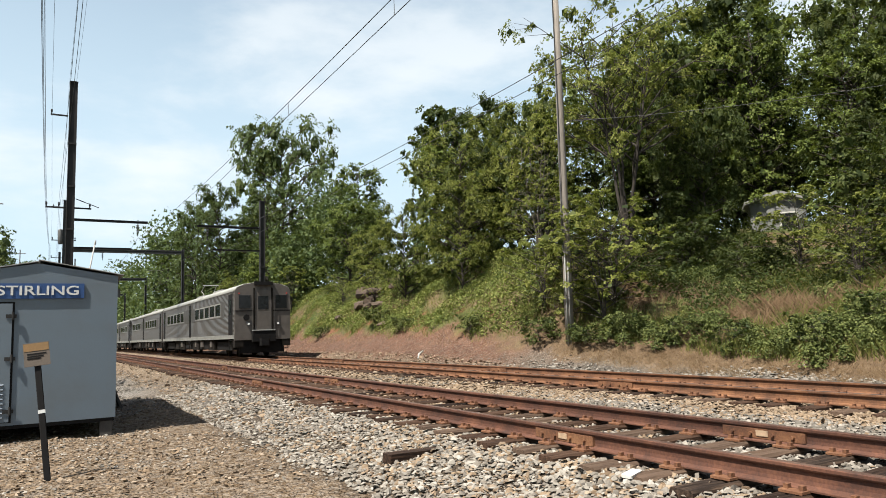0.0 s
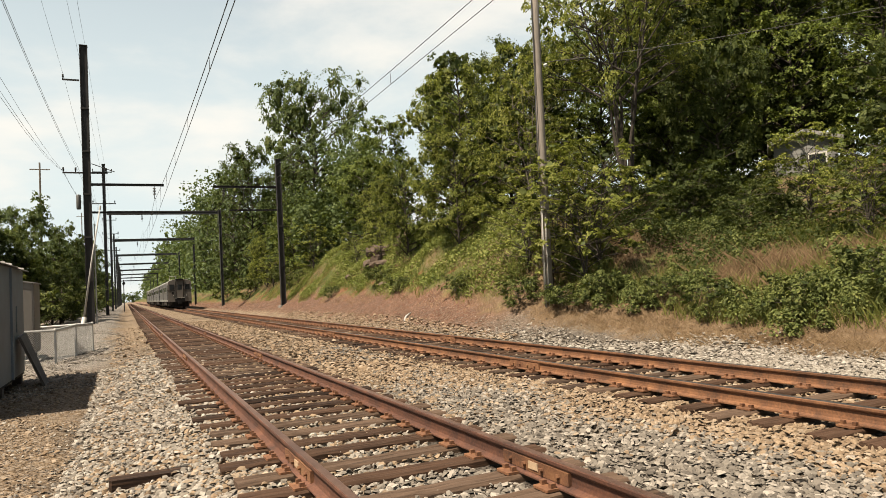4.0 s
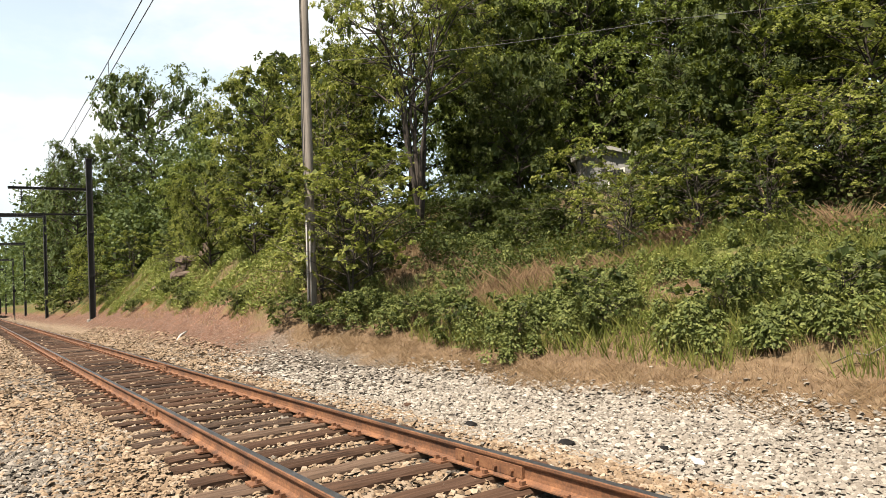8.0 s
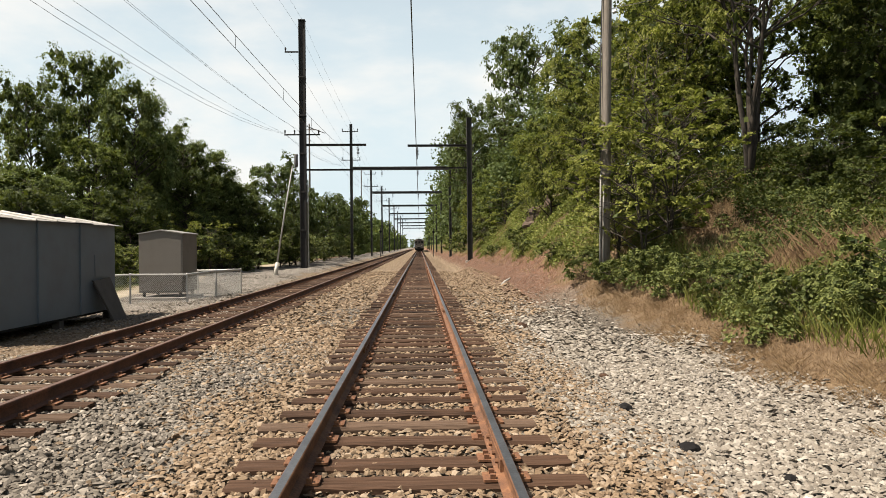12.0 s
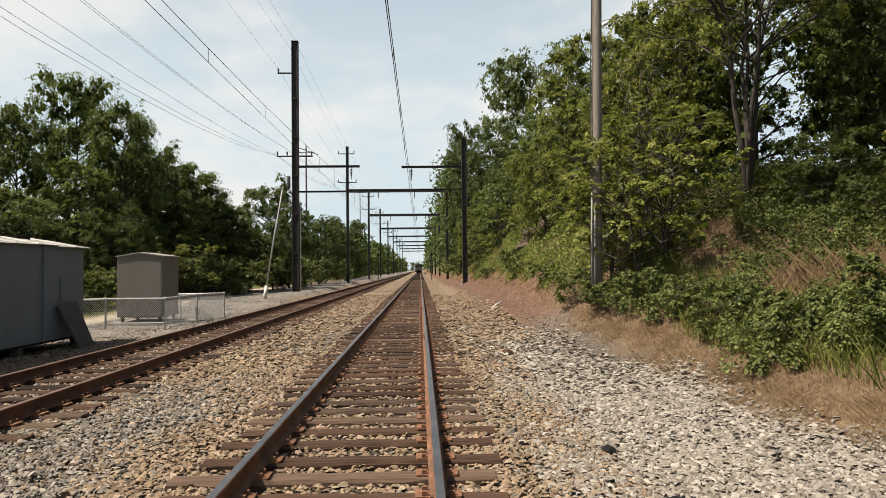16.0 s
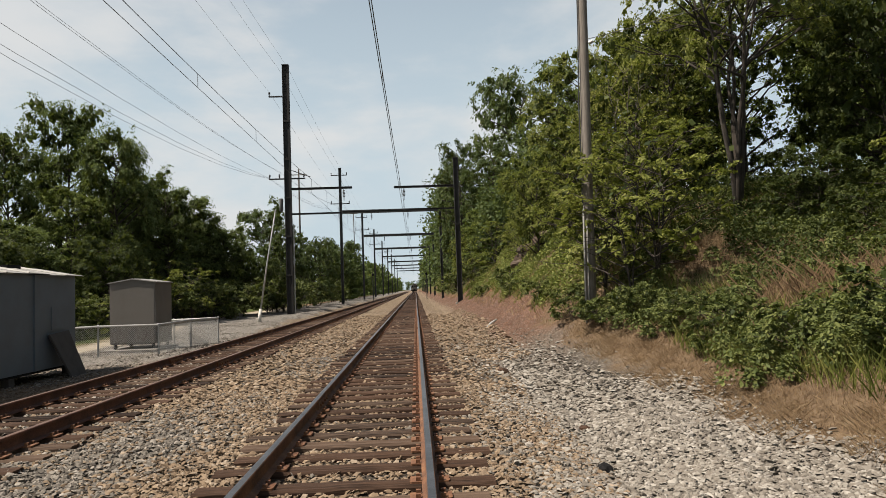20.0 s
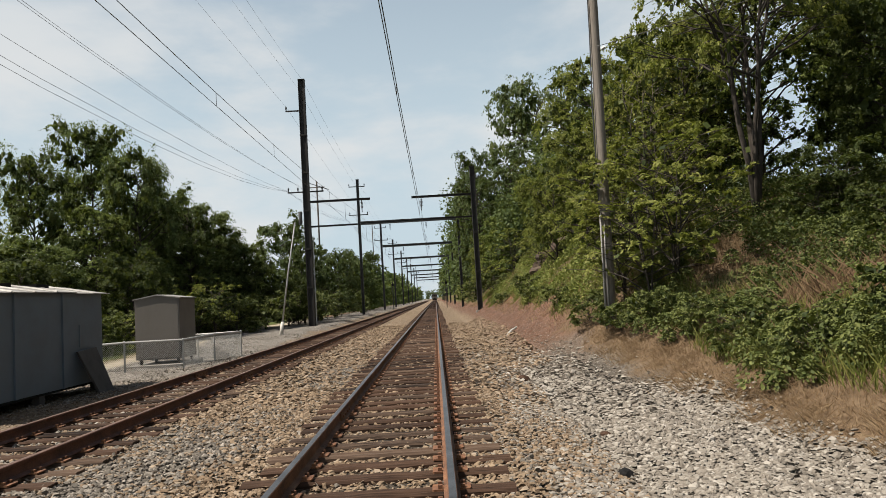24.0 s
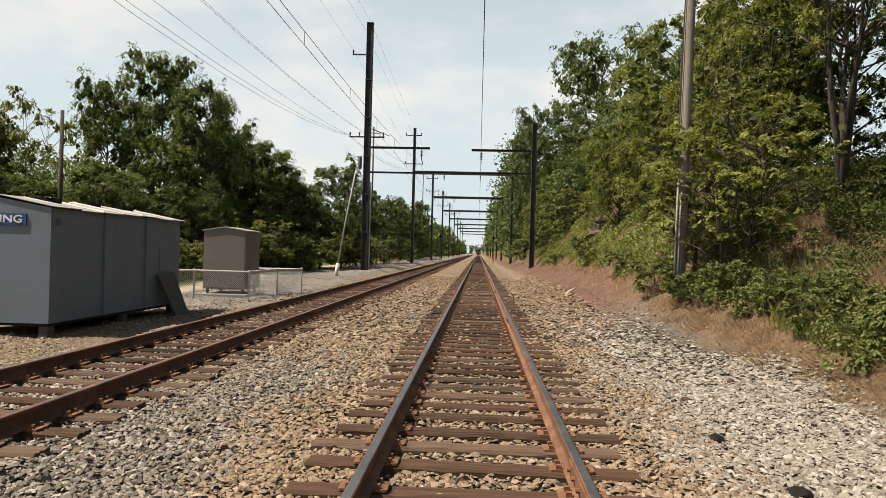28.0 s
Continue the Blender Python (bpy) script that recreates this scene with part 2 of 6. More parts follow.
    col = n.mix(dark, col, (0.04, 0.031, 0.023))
    # near bed painted darker still, for the shade under the loose stones
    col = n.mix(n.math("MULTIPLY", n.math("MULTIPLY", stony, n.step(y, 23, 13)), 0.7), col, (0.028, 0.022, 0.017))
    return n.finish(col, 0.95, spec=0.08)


def rust_material(name, a, b, c, rough=0.8, metal=0.0):
    n = Nodes(name)
    t = n.math("ADD", n.math("MULTIPLY", n.noise(3, 5), 0.6), n.math("MULTIPLY", n.noise(45, 4), 0.4))
    col = n.ramp(t, [(0.34, a), (0.5, b), (0.66, c)])
    n.bump(n.noise(80, 3), 0.3, 0.003)
    return n.finish(col, rough, metal)


def corrugated_steel():
    """Fluted stainless sheet: narrow ribs along the car."""
    n = Nodes("stainless_flutes")
    z = n.add("ShaderNodeSeparateXYZ", Vector=n.place()).outputs[2]
    wave = n.math("SINE", n.math("MULTIPLY", z, 95.0))
    n.bump(wave, 0.7, 0.02)
    col = n.mix(n.noise(1.4, 5), (0.0622, 0.0576, 0.0511), (0.138, 0.131, 0.119))
    return n.finish(col, 0.45, 0.6)


M = dict(
    ground=ground_material(),
    leaf_mid=leaf_material('leaf_mid_green', (0.0278, 0.0408, 0.00929), (0.0854, 0.117, 0.025), (0.186, 0.209, 0.0612), 0.3),
    leaf_yellow=leaf_material('leaf_yellow_green', (0.042, 0.05, 0.011), (0.125, 0.144, 0.03), (0.262, 0.262, 0.08), 0.42),
    # deep green of dark trees; also colours in shade within crowns and below them
    leaf_dark=leaf_material('leaf_dark_and_shaded', (0.00866, 0.0147, 0.00519), (0.0294, 0.0432, 0.0121), (0.0909, 0.105, 0.032), 0.24),
    leaf_blue=leaf_material('leaf_cool_green', (0.0185, 0.0302, 0.0109), (0.0554, 0.0815, 0.0302), (0.122, 0.151, 0.0605), 0.24),
    weed=leaf_material('weed_leaf', (0.0165, 0.0245, 0.0075), (0.0655, 0.0835, 0.0245), (0.166, 0.178, 0.057), 0.2),
    straw=leaf_material('dry_grass', (0.1, 0.063, 0.034), (0.21, 0.142, 0.08), (0.33, 0.25, 0.155), 0.25, (0.2, 0.13, 0.07)),
    grass=leaf_material('green_grass', (0.0347, 0.0485, 0.0116), (0.0924, 0.107, 0.0242), (0.213, 0.197, 0.0578), 0.22),
    dead=leaf_material('dead_brush', (0.075, 0.045, 0.026), (0.15, 0.095, 0.055), (0.25, 0.175, 0.105), 0.15, (0.15, 0.09, 0.05)),
    bark=plain_material("bark", (0.0354, 0.0275, 0.0205), 0.95, wear=0.5, scale=2.5, fine=22, relief=0.8),
    pale_bark=plain_material("pale_bark", (0.112, 0.0949, 0.0753), 0.95, wear=0.5, scale=2.5, fine=22, relief=0.8),
    tie=wood_material("weathered_tie", (0.044, 0.025, 0.016), (0.0105, 0.0066, 0.005)),
    tie_grey=wood_material("grey_tie", (0.068, 0.045, 0.0315), (0.016, 0.0108, 0.0082)),
    pole_wood=wood_material("pole_wood", (0.141, 0.124, 0.107), (0.0622, 0.0524, 0.0439), axis=2),
    pole_steel=plain_material("dark_pole_steel", (0.0144, 0.0131, 0.0124), 0.75, 0.2, wear=0.4, scale=1.5, fine=30),
    rust=rust_material("rail_rust", (0.026, 0.00986, 0.00576), (0.0692, 0.0253, 0.0132), (0.121, 0.0478, 0.0243)),
    rust_dark=rust_material("rail_rust_dark", (0.038, 0.0175, 0.009), (0.109, 0.0455, 0.0195), (0.197, 0.089, 0.038)),
    rail_top=rust_material("rail_running_face", (0.062, 0.061, 0.062), (0.106, 0.107, 0.112), (0.15, 0.152, 0.16), 0.42, 0.8),
    rail_dull=rust_material("rail_dull_face", (0.059, 0.0328, 0.0229), (0.0983, 0.0557, 0.0393), (0.144, 0.0916, 0.0655), 0.55, 0.3),
    plate=rust_material("plate_rust", (0.05, 0.02, 0.01), (0.125, 0.052, 0.022), (0.2, 0.1, 0.045)),
    stone_tan=stone_material("ballast_tan", [(0.093, 0.0635, 0.0405), (0.198, 0.14, 0.09), (0.264, 0.196, 0.131), (0.157, 0.115, 0.078), (0.335, 0.268, 0.2)]),
    stone_grey=stone_material("ballast_grey", [(0.0721, 0.0627, 0.0526), (0.158, 0.14, 0.117), (0.119, 0.104, 0.0865), (0.223, 0.198, 0.167), (0.325, 0.29, 0.249)]),
    stone_pale=stone_material("ballast_pale", [(0.108, 0.093, 0.0763), (0.228, 0.204, 0.173), (0.16, 0.138, 0.114), (0.267, 0.244, 0.208), (0.361, 0.333, 0.292)]),
    shed=plain_material("blue_grey_paint", (0.0868, 0.113, 0.139), 0.6, 0.0, wear=0.25, scale=1.2, fine=40, relief=0.08, other=(0.0784, 0.0868, 0.091)),
    roof=plain_material("weathered_roof_sheet", (0.229, 0.223, 0.21), 0.6, 0.2, wear=0.4, scale=1.6, fine=30, relief=0.2, other=(0.112, 0.105, 0.0916)),
    cabinet=plain_material("cabinet_grey", (0.0983, 0.0882, 0.0773), 0.6, 0.1, wear=0.25, scale=1.2, fine=35, relief=0.1, other=(0.0786, 0.0688, 0.059)),
    sign_blue=plain_material("sign_blue", (0.008, 0.042, 0.14), 0.6, wear=0.15, scale=5),
    sign_white=plain_material("sign_white", (0.491, 0.491, 0.478), 0.55, wear=0.1, scale=6),
    yellow=plain_material("faded_yellow", (0.164, 0.0916, 0.0295), 0.6, wear=0.3, scale=9),
    black=plain_material("black_paint", (0.009, 0.0085, 0.0085), 0.75, wear=0.3, scale=6, spec=0.12),
    galv=plain_material("galvanised", (0.328, 0.328, 0.314), 0.55, 0.2, wear=0.2, scale=4),
    white=plain_material("weathered_white", (0.459, 0.445, 0.407), 0.7, wear=0.2, scale=3),
    concrete=plain_material("old_concrete", (0.197, 0.183, 0.164), 0.9, wear=0.3, scale=2.5, relief=0.4),
    ledge=plain_material("ledge_rock", (0.0753, 0.0511, 0.0347), 0.95, wear=0.5, scale=2.2, fine=18, relief=0.8),
    splash=plain_material("pale_splash", (0.393, 0.276, 0.177), 0.8, wear=0.4, scale=12),
    slate=plain_material("dark_slab", (0.05, 0.045, 0.04), 0.85, wear=0.3, scale=2.5, relief=0.3),
    wire=plain_material("wire", (0.05, 0.05, 0.05), 0.6, 0.3, wear=0.1),
    conduit=plain_material("conduit_grey", (0.302, 0.295, 0.276), 0.6, wear=0.2),
    steel=corrugated_steel(),
    smooth_steel=plain_material("dull_stainless", (0.105, 0.0983, 0.0907), 0.45, 0.6, wear=0.3, scale=1.3, fine=20),
    front_grey=plain_material("train_end_grey", (0.0902, 0.0787, 0.0684), 0.6, 0.2, wear=0.35, scale=1.5),
    end_dark=plain_material("underframe_grime", (0.014, 0.012, 0.01), 0.85, wear=0.4, scale=2.0, spec=0.1),
    # pole steel made lighter for the far portals: aerial haze put into the colour
    portal_steel=plain_material("hazed_portal_steel", (0.04, 0.041, 0.041), 0.75, 0.1, wear=0.35, scale=1.5, fine=30, spec=0.25),
    roof_pale=plain_material("train_roof", (0.223, 0.223, 0.203), 0.65, 0.1, wear=0.3, scale=0.8),
    glass=plain_material("dark_glass", (0.008, 0.009, 0.01), 0.18, 0.0, wear=0.1, spec=0.3),
    lens=plain_material("lamp_lens", (0.72, 0.72, 0.68), 0.2, 0.0, wear=0.05),
    red_lens=plain_material("red_lens", (0.4, 0.03, 0.02), 0.3, wear=0.05),
    # verge green taken down: shade from the trees is part of this colour
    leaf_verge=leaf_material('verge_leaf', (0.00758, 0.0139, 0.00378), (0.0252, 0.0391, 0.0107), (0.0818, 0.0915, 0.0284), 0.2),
    leaf_golden=leaf_material('leaf_golden_green', (0.05, 0.055, 0.013), (0.18, 0.19, 0.042), (0.36, 0.34, 0.11), 0.46),
    leaf_maple=leaf_material('deep_cool_leaf', (0.018, 0.031, 0.0135), (0.076, 0.108, 0.037), (0.2, 0.235, 0.083), 0.34),
    herb=leaf_material('slope_herb', (0.0362, 0.0517, 0.0124), (0.103, 0.13, 0.031), (0.228, 0.233, 0.0776), 0.25),
    can_grey=plain_material("transformer_grey", (0.0721, 0.0721, 0.0701), 0.6, 0.1, wear=0.2),
    plate_faded=plain_material("faded_plate", (0.0848, 0.0655, 0.0491), 0.7, wear=0.3, scale=8),
    siding=plain_material("house_siding", (0.165, 0.165, 0.158), 0.7, wear=0.15, scale=1.0),
    shingle=plain_material("house_roof", (0.131, 0.124, 0.118), 0.9, wear=0.3, scale=2.0),
)


# ---- mesh helpers ----
def mesh_of(name, verts, faces, material, smooth=False):
    me = bpy.data.meshes.new(name)
    me.from_pydata([tuple(v) for v in verts], [], faces)
    me.materials.append(M[material])
    if smooth:
        me.polygons.foreach_set("use_smooth", [True] * len(me.polygons))
    me.update()
    return me


def quads_mesh(name, corners, material):
    """A mesh of loose four-cornered faces; corners: array n x 4 x 3."""
    count = len(corners)
    me = bpy.data.meshes.new(name)
    me.vertices.add(4 * count)
    me.vertices.foreach_set("co", np.ascontiguousarray(corners, dtype=np.float32).ravel())
    me.loops.add(4 * count)
    me.loops.foreach_set("vertex_index", np.arange(4 * count, dtype=np.int32))
    me.polygons.add(count)
    me.polygons.foreach_set("loop_start", np.arange(0, 4 * count, 4, dtype=np.int32))
    me.materials.append(M[material])
    me.update(calc_edges=True)
    me.shade_flat()
    return me


def solid_mesh(name, base_verts, base_faces, places, material):
    """Many copies of one small closed shape, joined; places: array n x verts x 3."""
    count, nv = places.shape[:2]
    faces = np.array(base_faces)
    k = faces.shape[1]
    every = (faces[None] + (np.arange(count) * nv)[:, None, None]).reshape(-1)
    me = bpy.data.meshes.new(name)
    me.vertices.add(count * nv)
    me.vertices.foreach_set("co", np.ascontiguousarray(places, dtype=np.float32).ravel())
    me.loops.add(len(every))
    me.loops.foreach_set("vertex_index", every.astype(np.int32))
    me.polygons.add(count * len(faces))
    me.polygons.foreach_set("loop_start", np.arange(0, len(every), k, dtype=np.int32))
    me.materials.append(M[material])
    me.update(calc_edges=True)
    me.shade_flat()
    return me


def part(name, me, parent, label="", at=None):
    """Links a mesh as one object under a thing or a part."""
    ob = new(name, me)
    ob.parent = parent
    if at is not None:
        ob.matrix_basis = at
    if label:
        tagged(ob, label)
    return ob


def thing(name, label, category, at=None, group="", kind=""):
    ob = new(name)
    ob.empty_display_size = 0.2
    if at is not None:
        ob.matrix_basis = at
    return tagged(ob, label, category, group, kind)


def thing_mesh(name, me, label, category, group="", kind=""):
    return tagged(new(name, me), label, category, group, kind)


class Builder:
    """Collects boxes, tubes and prisms into one mesh."""

    def __init__(self):
        self.v, self.f = [], []

    def add(self, verts, faces):
        k = len(self.v)
        self.v += [tuple(v) for v in verts]
        self.f += [tuple(i + k for i in f) for f in faces]
        return self

    def box(self, x0, x1, y0, y1, z0, z1, chamfer=0.0):
        c = min(chamfer, 0.45 * min(x1 - x0, y1 - y0))
        if c:
            ring = [(x0 + c, y0), (x1 - c, y0), (x1, y0 + c), (x1, y1 - c), (x1 - c, y1), (x0 + c, y1), (x0, y1 - c), (x0, y0 + c)]
        else:
            ring = [(x0, y0), (x1, y0), (x1, y1), (x0, y1)]
        return self.prism(ring, z0, z1)

    def prism(self, ring, z0, z1):
        m = len(ring)
        verts = [(x, y, z0) for x, y in ring] + [(x, y, z1) for x, y in ring]
        faces = [tuple(range(m))[::-1], tuple(range(m, 2 * m))] + [(i, (i + 1) % m, m + (i + 1) % m, m + i) for i in range(m)]
        return self.add(verts, faces)

    def sweep_y(self, ring, y0, y1):
        """A profile in x and z, carried along y."""
        m = len(ring)
        verts = [(x, y0, z) for x, z in ring] + [(x, y1, z) for x, z in ring]
        faces = [tuple(range(m)), tuple(range(m, 2 * m))[::-1]] + [(m + i, m + (i + 1) % m, (i + 1) % m, i) for i in range(m)]
        return self.add(verts, faces)

    def tube(self, points, radii, sides=6, caps=True):
        points = [Vector(p) for p in points]
        if not hasattr(radii, "__len__"):
            radii = [radii] * len(points)
        verts, faces = [], []
        for i, p in enumerate(points):
            way = (points[min(i + 1, len(points) - 1)] - points[max(i - 1, 0)]).normalized()
            a = way.cross(Vector((0, 0, 1)) if abs(way.z) < 0.9 else Vector((1, 0, 0))).normalized()
            b = way.cross(a)
            for s in range(sides):
                w = 2 * math.pi * s / sides
                verts.append(p + radii[i] * (math.cos(w) * a + math.sin(w) * b))
        for i in range(len(points) - 1):
            for s in range(sides):
                q = (s + 1) % sides
                faces.append((i * sides + s, i * sides + q, (i + 1) * sides + q, (i + 1) * sides + s))
        if caps:
            faces += [tuple(range(sides))[::-1], tuple((len(points) - 1) * sides + s for s in range(sides))]
        return self.add(verts, faces)

    def mesh(self, name, material, smooth=False):
        return mesh_of(name, self.v, self.f, material, smooth)


def smoothstep(a, b, v):
    k = np.clip((v - a) / (b - a), 0, 1)
    return k * k * (3 - 2 * k)


# ---- the ground ----
T1, T2, GAUGE = -4.717, 0.0, 0.7525
RAIL_TOP = 0.17


def ground_z(x, y):
    """Height of the ground sheet."""
    x, y = np.asarray(x, float), np.asarray(y, float)
    bed = -0.07 + 0 * x
    left = np.interp(-x, [6.0, 7.4, 9.0, 14.5, 17, 30, 60], [0, -0.28, -0.33, -0.3, -0.12, 0.1, 0.5])
    left = left + 0.45 * smoothstep(34, 50, y) * smoothstep(6.5, 8.0, -x)
    near = np.interp(x, [1.5, 2.7, 4.8, 5.6, 6.6, 8.5, 11.5, 14, 18, 23, 40, 80], [0, -0.26, -0.2, 0.02, 0.45, 1.05, 1.9, 2.8, 4.4, 5.8, 8.0, 11])
    far = np.interp(x, [1.6, 2.7, 3.3, 4.7, 6.0, 8.0, 10.0, 14, 20, 40, 80], [0, -0.12, 0.12, 1.05, 2.3, 4.1, 5.0, 5.5, 5.8, 7.8, 12])
    right = near + (far - near) * smoothstep(14, 31, y) * (1 - 0.35 * smoothstep(60, 85, y))
    z = bed + np.where(x < -6.0, left, 0) + np.where(x > 1.5, right, 0)
    rough = 0.05 * np.sin(1.3 * x + 0.7 * y) * np.sin(0.9 * y - 0.4 * x) + 0.03 * np.sin(3.1 * x + 1.7 * np.sin(y)) * np.sin(2.6 * y)
    bank = smoothstep(5.2, 7.5, x) + smoothstep(28, 34, y) * smoothstep(2.6, 4.0, x) * 1.5
    hump = 0.22 * np.sin(0.8 * y + 1.1 * np.sin(0.6 * x)) * np.sin(0.55 * x + 0.35 * y)
    return z + rough * np.where((x < -6.8) | (x > 2.2), 1, 0.0) * 0.8 + hump * bank * 0.8 * smoothstep(3.6, 6.5, x)


def build_ground():
    xs = np.concatenate([-np.geomspace(700, 16, 26), np.arange(-15.5, 22.01, 0.3), np.geomspace(23, 700, 26)])
    ys = np.concatenate([-np.geomspace(300, 3, 12), np.arange(-2, 62, 0.4), np.geomspace(63, 1600, 50)])
    gx, gy = np.meshgrid(xs, ys)
    gz = ground_z(gx, gy)
    nx, ny = len(xs), len(ys)
    verts = np.stack([gx, gy, gz], -1).reshape(-1, 3)
    faces = [(j * nx + i, j * nx + i + 1, (j + 1) * nx + i + 1, (j + 1) * nx + i) for j in range(ny - 1) for i in range(nx - 1)]
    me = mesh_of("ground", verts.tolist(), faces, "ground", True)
    thing_mesh("ground", me, "ballast, dusty lane, red cut bank and grassy slope", "ground", kind="structure")


build_ground()


# ---- poles, wires and overhead line ----
def steel_pole(name, at, top, width, depth, label, group="", steel="pole_steel"):
    """A built-up steel post: two channels with lacing between, on a footing."""
    ob = thing(name, label, "catenary pole", pose(*at), group)
    w, d = width / 2, depth / 2
    for sx in (-1, 1):
        xs = (w - 0.045, w) if sx > 0 else (-w, -w + 0.045)
        part("flange", Builder().box(*xs, -d, d, 0.02, top).mesh("flange", steel), ob)
    part("web", Builder().box(-w + 0.045, w - 0.045, -0.6 * d, 0.6 * d, 0.02, top).mesh("web", steel), ob)
    for k in range(1, int(top / 3.0)):
        part("stiffener", Builder().box(-w - 0.012, w + 0.012, -d - 0.012, d + 0.012, 3.0 * k, 3.0 * k + 0.12).mesh("stiffener", steel), ob)
    b = Builder().box(-width / 2 - 0.02, width / 2 + 0.02, -depth / 2 - 0.02, depth / 2 + 0.02, top, top + 0.05)
    part("cap", b.mesh("cap", steel), ob)
    b = Builder().box(-width * 0.9, width * 0.9, -depth, depth, -0.6, 0.06, 0.05)
    part("footing", b.mesh("footing", "concrete"), ob, "weathered concrete footing")
    return ob


def hanging_insulator(parent, x, y, z, length=0.75):
    b = Builder()
    b.tube([(x, y, z), (x, y, z - length)], 0.03, 6)
    for k in range(5):
        zz = z - 0.14 - k * 0.11
        b.tube([(x, y, zz), (x, y, zz - 0.05)], [0.07, 0.12], 8)
    part("insulator", b.mesh("insulator", "pole_steel"), parent, "dark string of hanging insulators")


def arm(parent, x0, x1, y, z, size=0.16, name="arm"):
    lo, hi = min(x0, x1), max(x0, x1)
    b = Builder().box(lo, hi, y - size / 2, y + size / 2, z - size * 0.15, z).box(lo, hi, y - 0.02, y + 0.02, z - size * 0.9, z - size * 0.15)
    b.box(lo, hi, y - size / 2, y + size / 2, z - size * 1.05, z - size * 0.9)
    part(name, b.mesh(name, "pole_steel"), parent)


def crossarm(parent, x0, x1, y, z, pins):
    b = Builder().box(x0, x1, y - 0.05, y + 0.05, z, z + 0.1)
    part("crossarm", b.mesh("crossarm", "pole_steel"), parent)
    for x in pins:
        b = Builder().tube([(x, y, z + 0.1), (x, y, z + 0.3), (x, y, z + 0.42)], [0.03, 0.07, 0.05], 7)
        part("pin_insulator", b.mesh("pin_insulator", "pole_steel"), parent)


def build_first_frame():
    """The two posts nearest the lane: a tall one left of the tracks and a short one on the bank."""
    bx, by = -8.95, 56.0
    bz = float(ground_z(bx, by)) - 0.05
    top = 19.5 - bz
    tall = steel_pole("catenary_pole", (bx, by, bz), top, 0.5, 0.42, "tall dark steel catenary pole with arms and a transformer", "catenary poles")
    arm(tall, 0.25, 4.95, 0, 9.82 - bz, 0.16)
    hanging_insulator(tall, 4.3, 0, 9.66 - bz, 0.95)
    arm(tall, 0.25, 3.9, 0, 7.85 - bz, 0.13, "steady_arm")
    b = Builder().tube([(0.3, 0, 11.2 - bz), (1.75, 0, 10.65 - bz)], 0.03, 5)
    part("brace", b.mesh("brace", "pole_steel"), tall)
    crossarm(tall, -1.35, -0.3, 0, 17.0 - bz, (-1.3,))
    crossarm(tall, -1.5, 1.3, 0.3, 10.55 - bz, (-1.45, -0.7, 1.2))
    b = Builder().tube([(-0.55, 0, 8.0 - bz), (-0.55, 0, 8.1 - bz), (-0.55, 0, 8.95 - bz), (-0.55, 0, 9.02 - bz)], [0.11, 0.15, 0.15, 0.12], 12)
    part("transformer", b.mesh("transformer", "can_grey", True), tall, "grey cylindrical transformer can")
    b = Builder().tube([(0.37, -0.1, 0.0), (0.37, -0.1, 7.0)], 0.05, 6)
    part("conduit", b.mesh("conduit", "galv"), tall, "pale riser conduit")
    px, py = 4.08, 55.2
    pz = float(ground_z(px, py)) - 0.1
    low = steel_pole("catenary_pole", (px, py, pz), 11.65 - pz, 0.38, 0.36, "short dark steel catenary pole on the red bank", "catenary poles")
    arm(low, -4.8, -0.2, 0, 9.62 - pz, 0.16)
    hanging_insulator(low, -4.05, 0, 9.46 - pz, 0.95)
    arm(low, -3.7, -0.2, 0, 7.85 - pz, 0.11, "steady_arm")


def build_portal(y, top, beam_z):
    x0, x1 = -8.7, 4.2
    z0, z1 = float(ground_z(x0, y)), float(ground_z(x1, y))
    z0, z1 = z0 - 0.05, z1 - 0.05
    ob = steel_pole("catenary_portal", (x0, y, z0), top - z0, 0.34, 0.34, "dark steel portal spanning both tracks", "catenary portals", "portal_steel")
    for sx in (-0.13, 0.13):
        b = Builder().box(x1 - x0 + sx - 0.03, x1 - x0 + sx + 0.03, -0.2, 0.2, z1 - z0 - 0.3, beam_z + 0.5 - z0)
        part("channel", b.mesh("channel", "portal_steel"), ob)
    b = Builder().box(x1 - x0 - 0.1, x1 - x0 + 0.1, -0.03, 0.03, z1 - z0, beam_z + 0.4 - z0)
    part("web", b.mesh("web", "portal_steel"), ob)
    for dz in (0.0, 0.3):
        b = Builder().box(0.2, x1 - x0 - 0.15, -0.16, 0.16, beam_z + dz - z0 - 0.11, beam_z + dz - z0 + 0.03)
        part("chord", b.mesh("chord", "portal_steel"), ob)
    part("beam_web", Builder().box(0.2, x1 - x0 - 0.15, -0.03, 0.03, beam_z - z0 + 0.03, beam_z - z0 + 0.2).mesh("beam_web", "portal_steel"), ob)
    for t in (T1, T2):
        hanging_insulator(ob, t - x0, 0, beam_z - z0 - 0.08, 0.9)
    crossarm(ob, -1.2, 0.9, 0.25, top - z0 - 0.9, (-1.15, 0.85))
    crossarm(ob, -1.3, 1.2, 0.25, beam_z - z0 + 1.2, (-1.2, 1.1))


PORTALS = [(92.0, 17.7, 11.85), (129.0, 16.0, 11.6), (165.0, 16.0, 11.3), (204.0, 16.0, 11.3), (243.0, 16.0, 11.3), (282.0, 16.0, 11.3), (322.0, 16.0, 11.3), (365.0, 16.0, 11.3)]


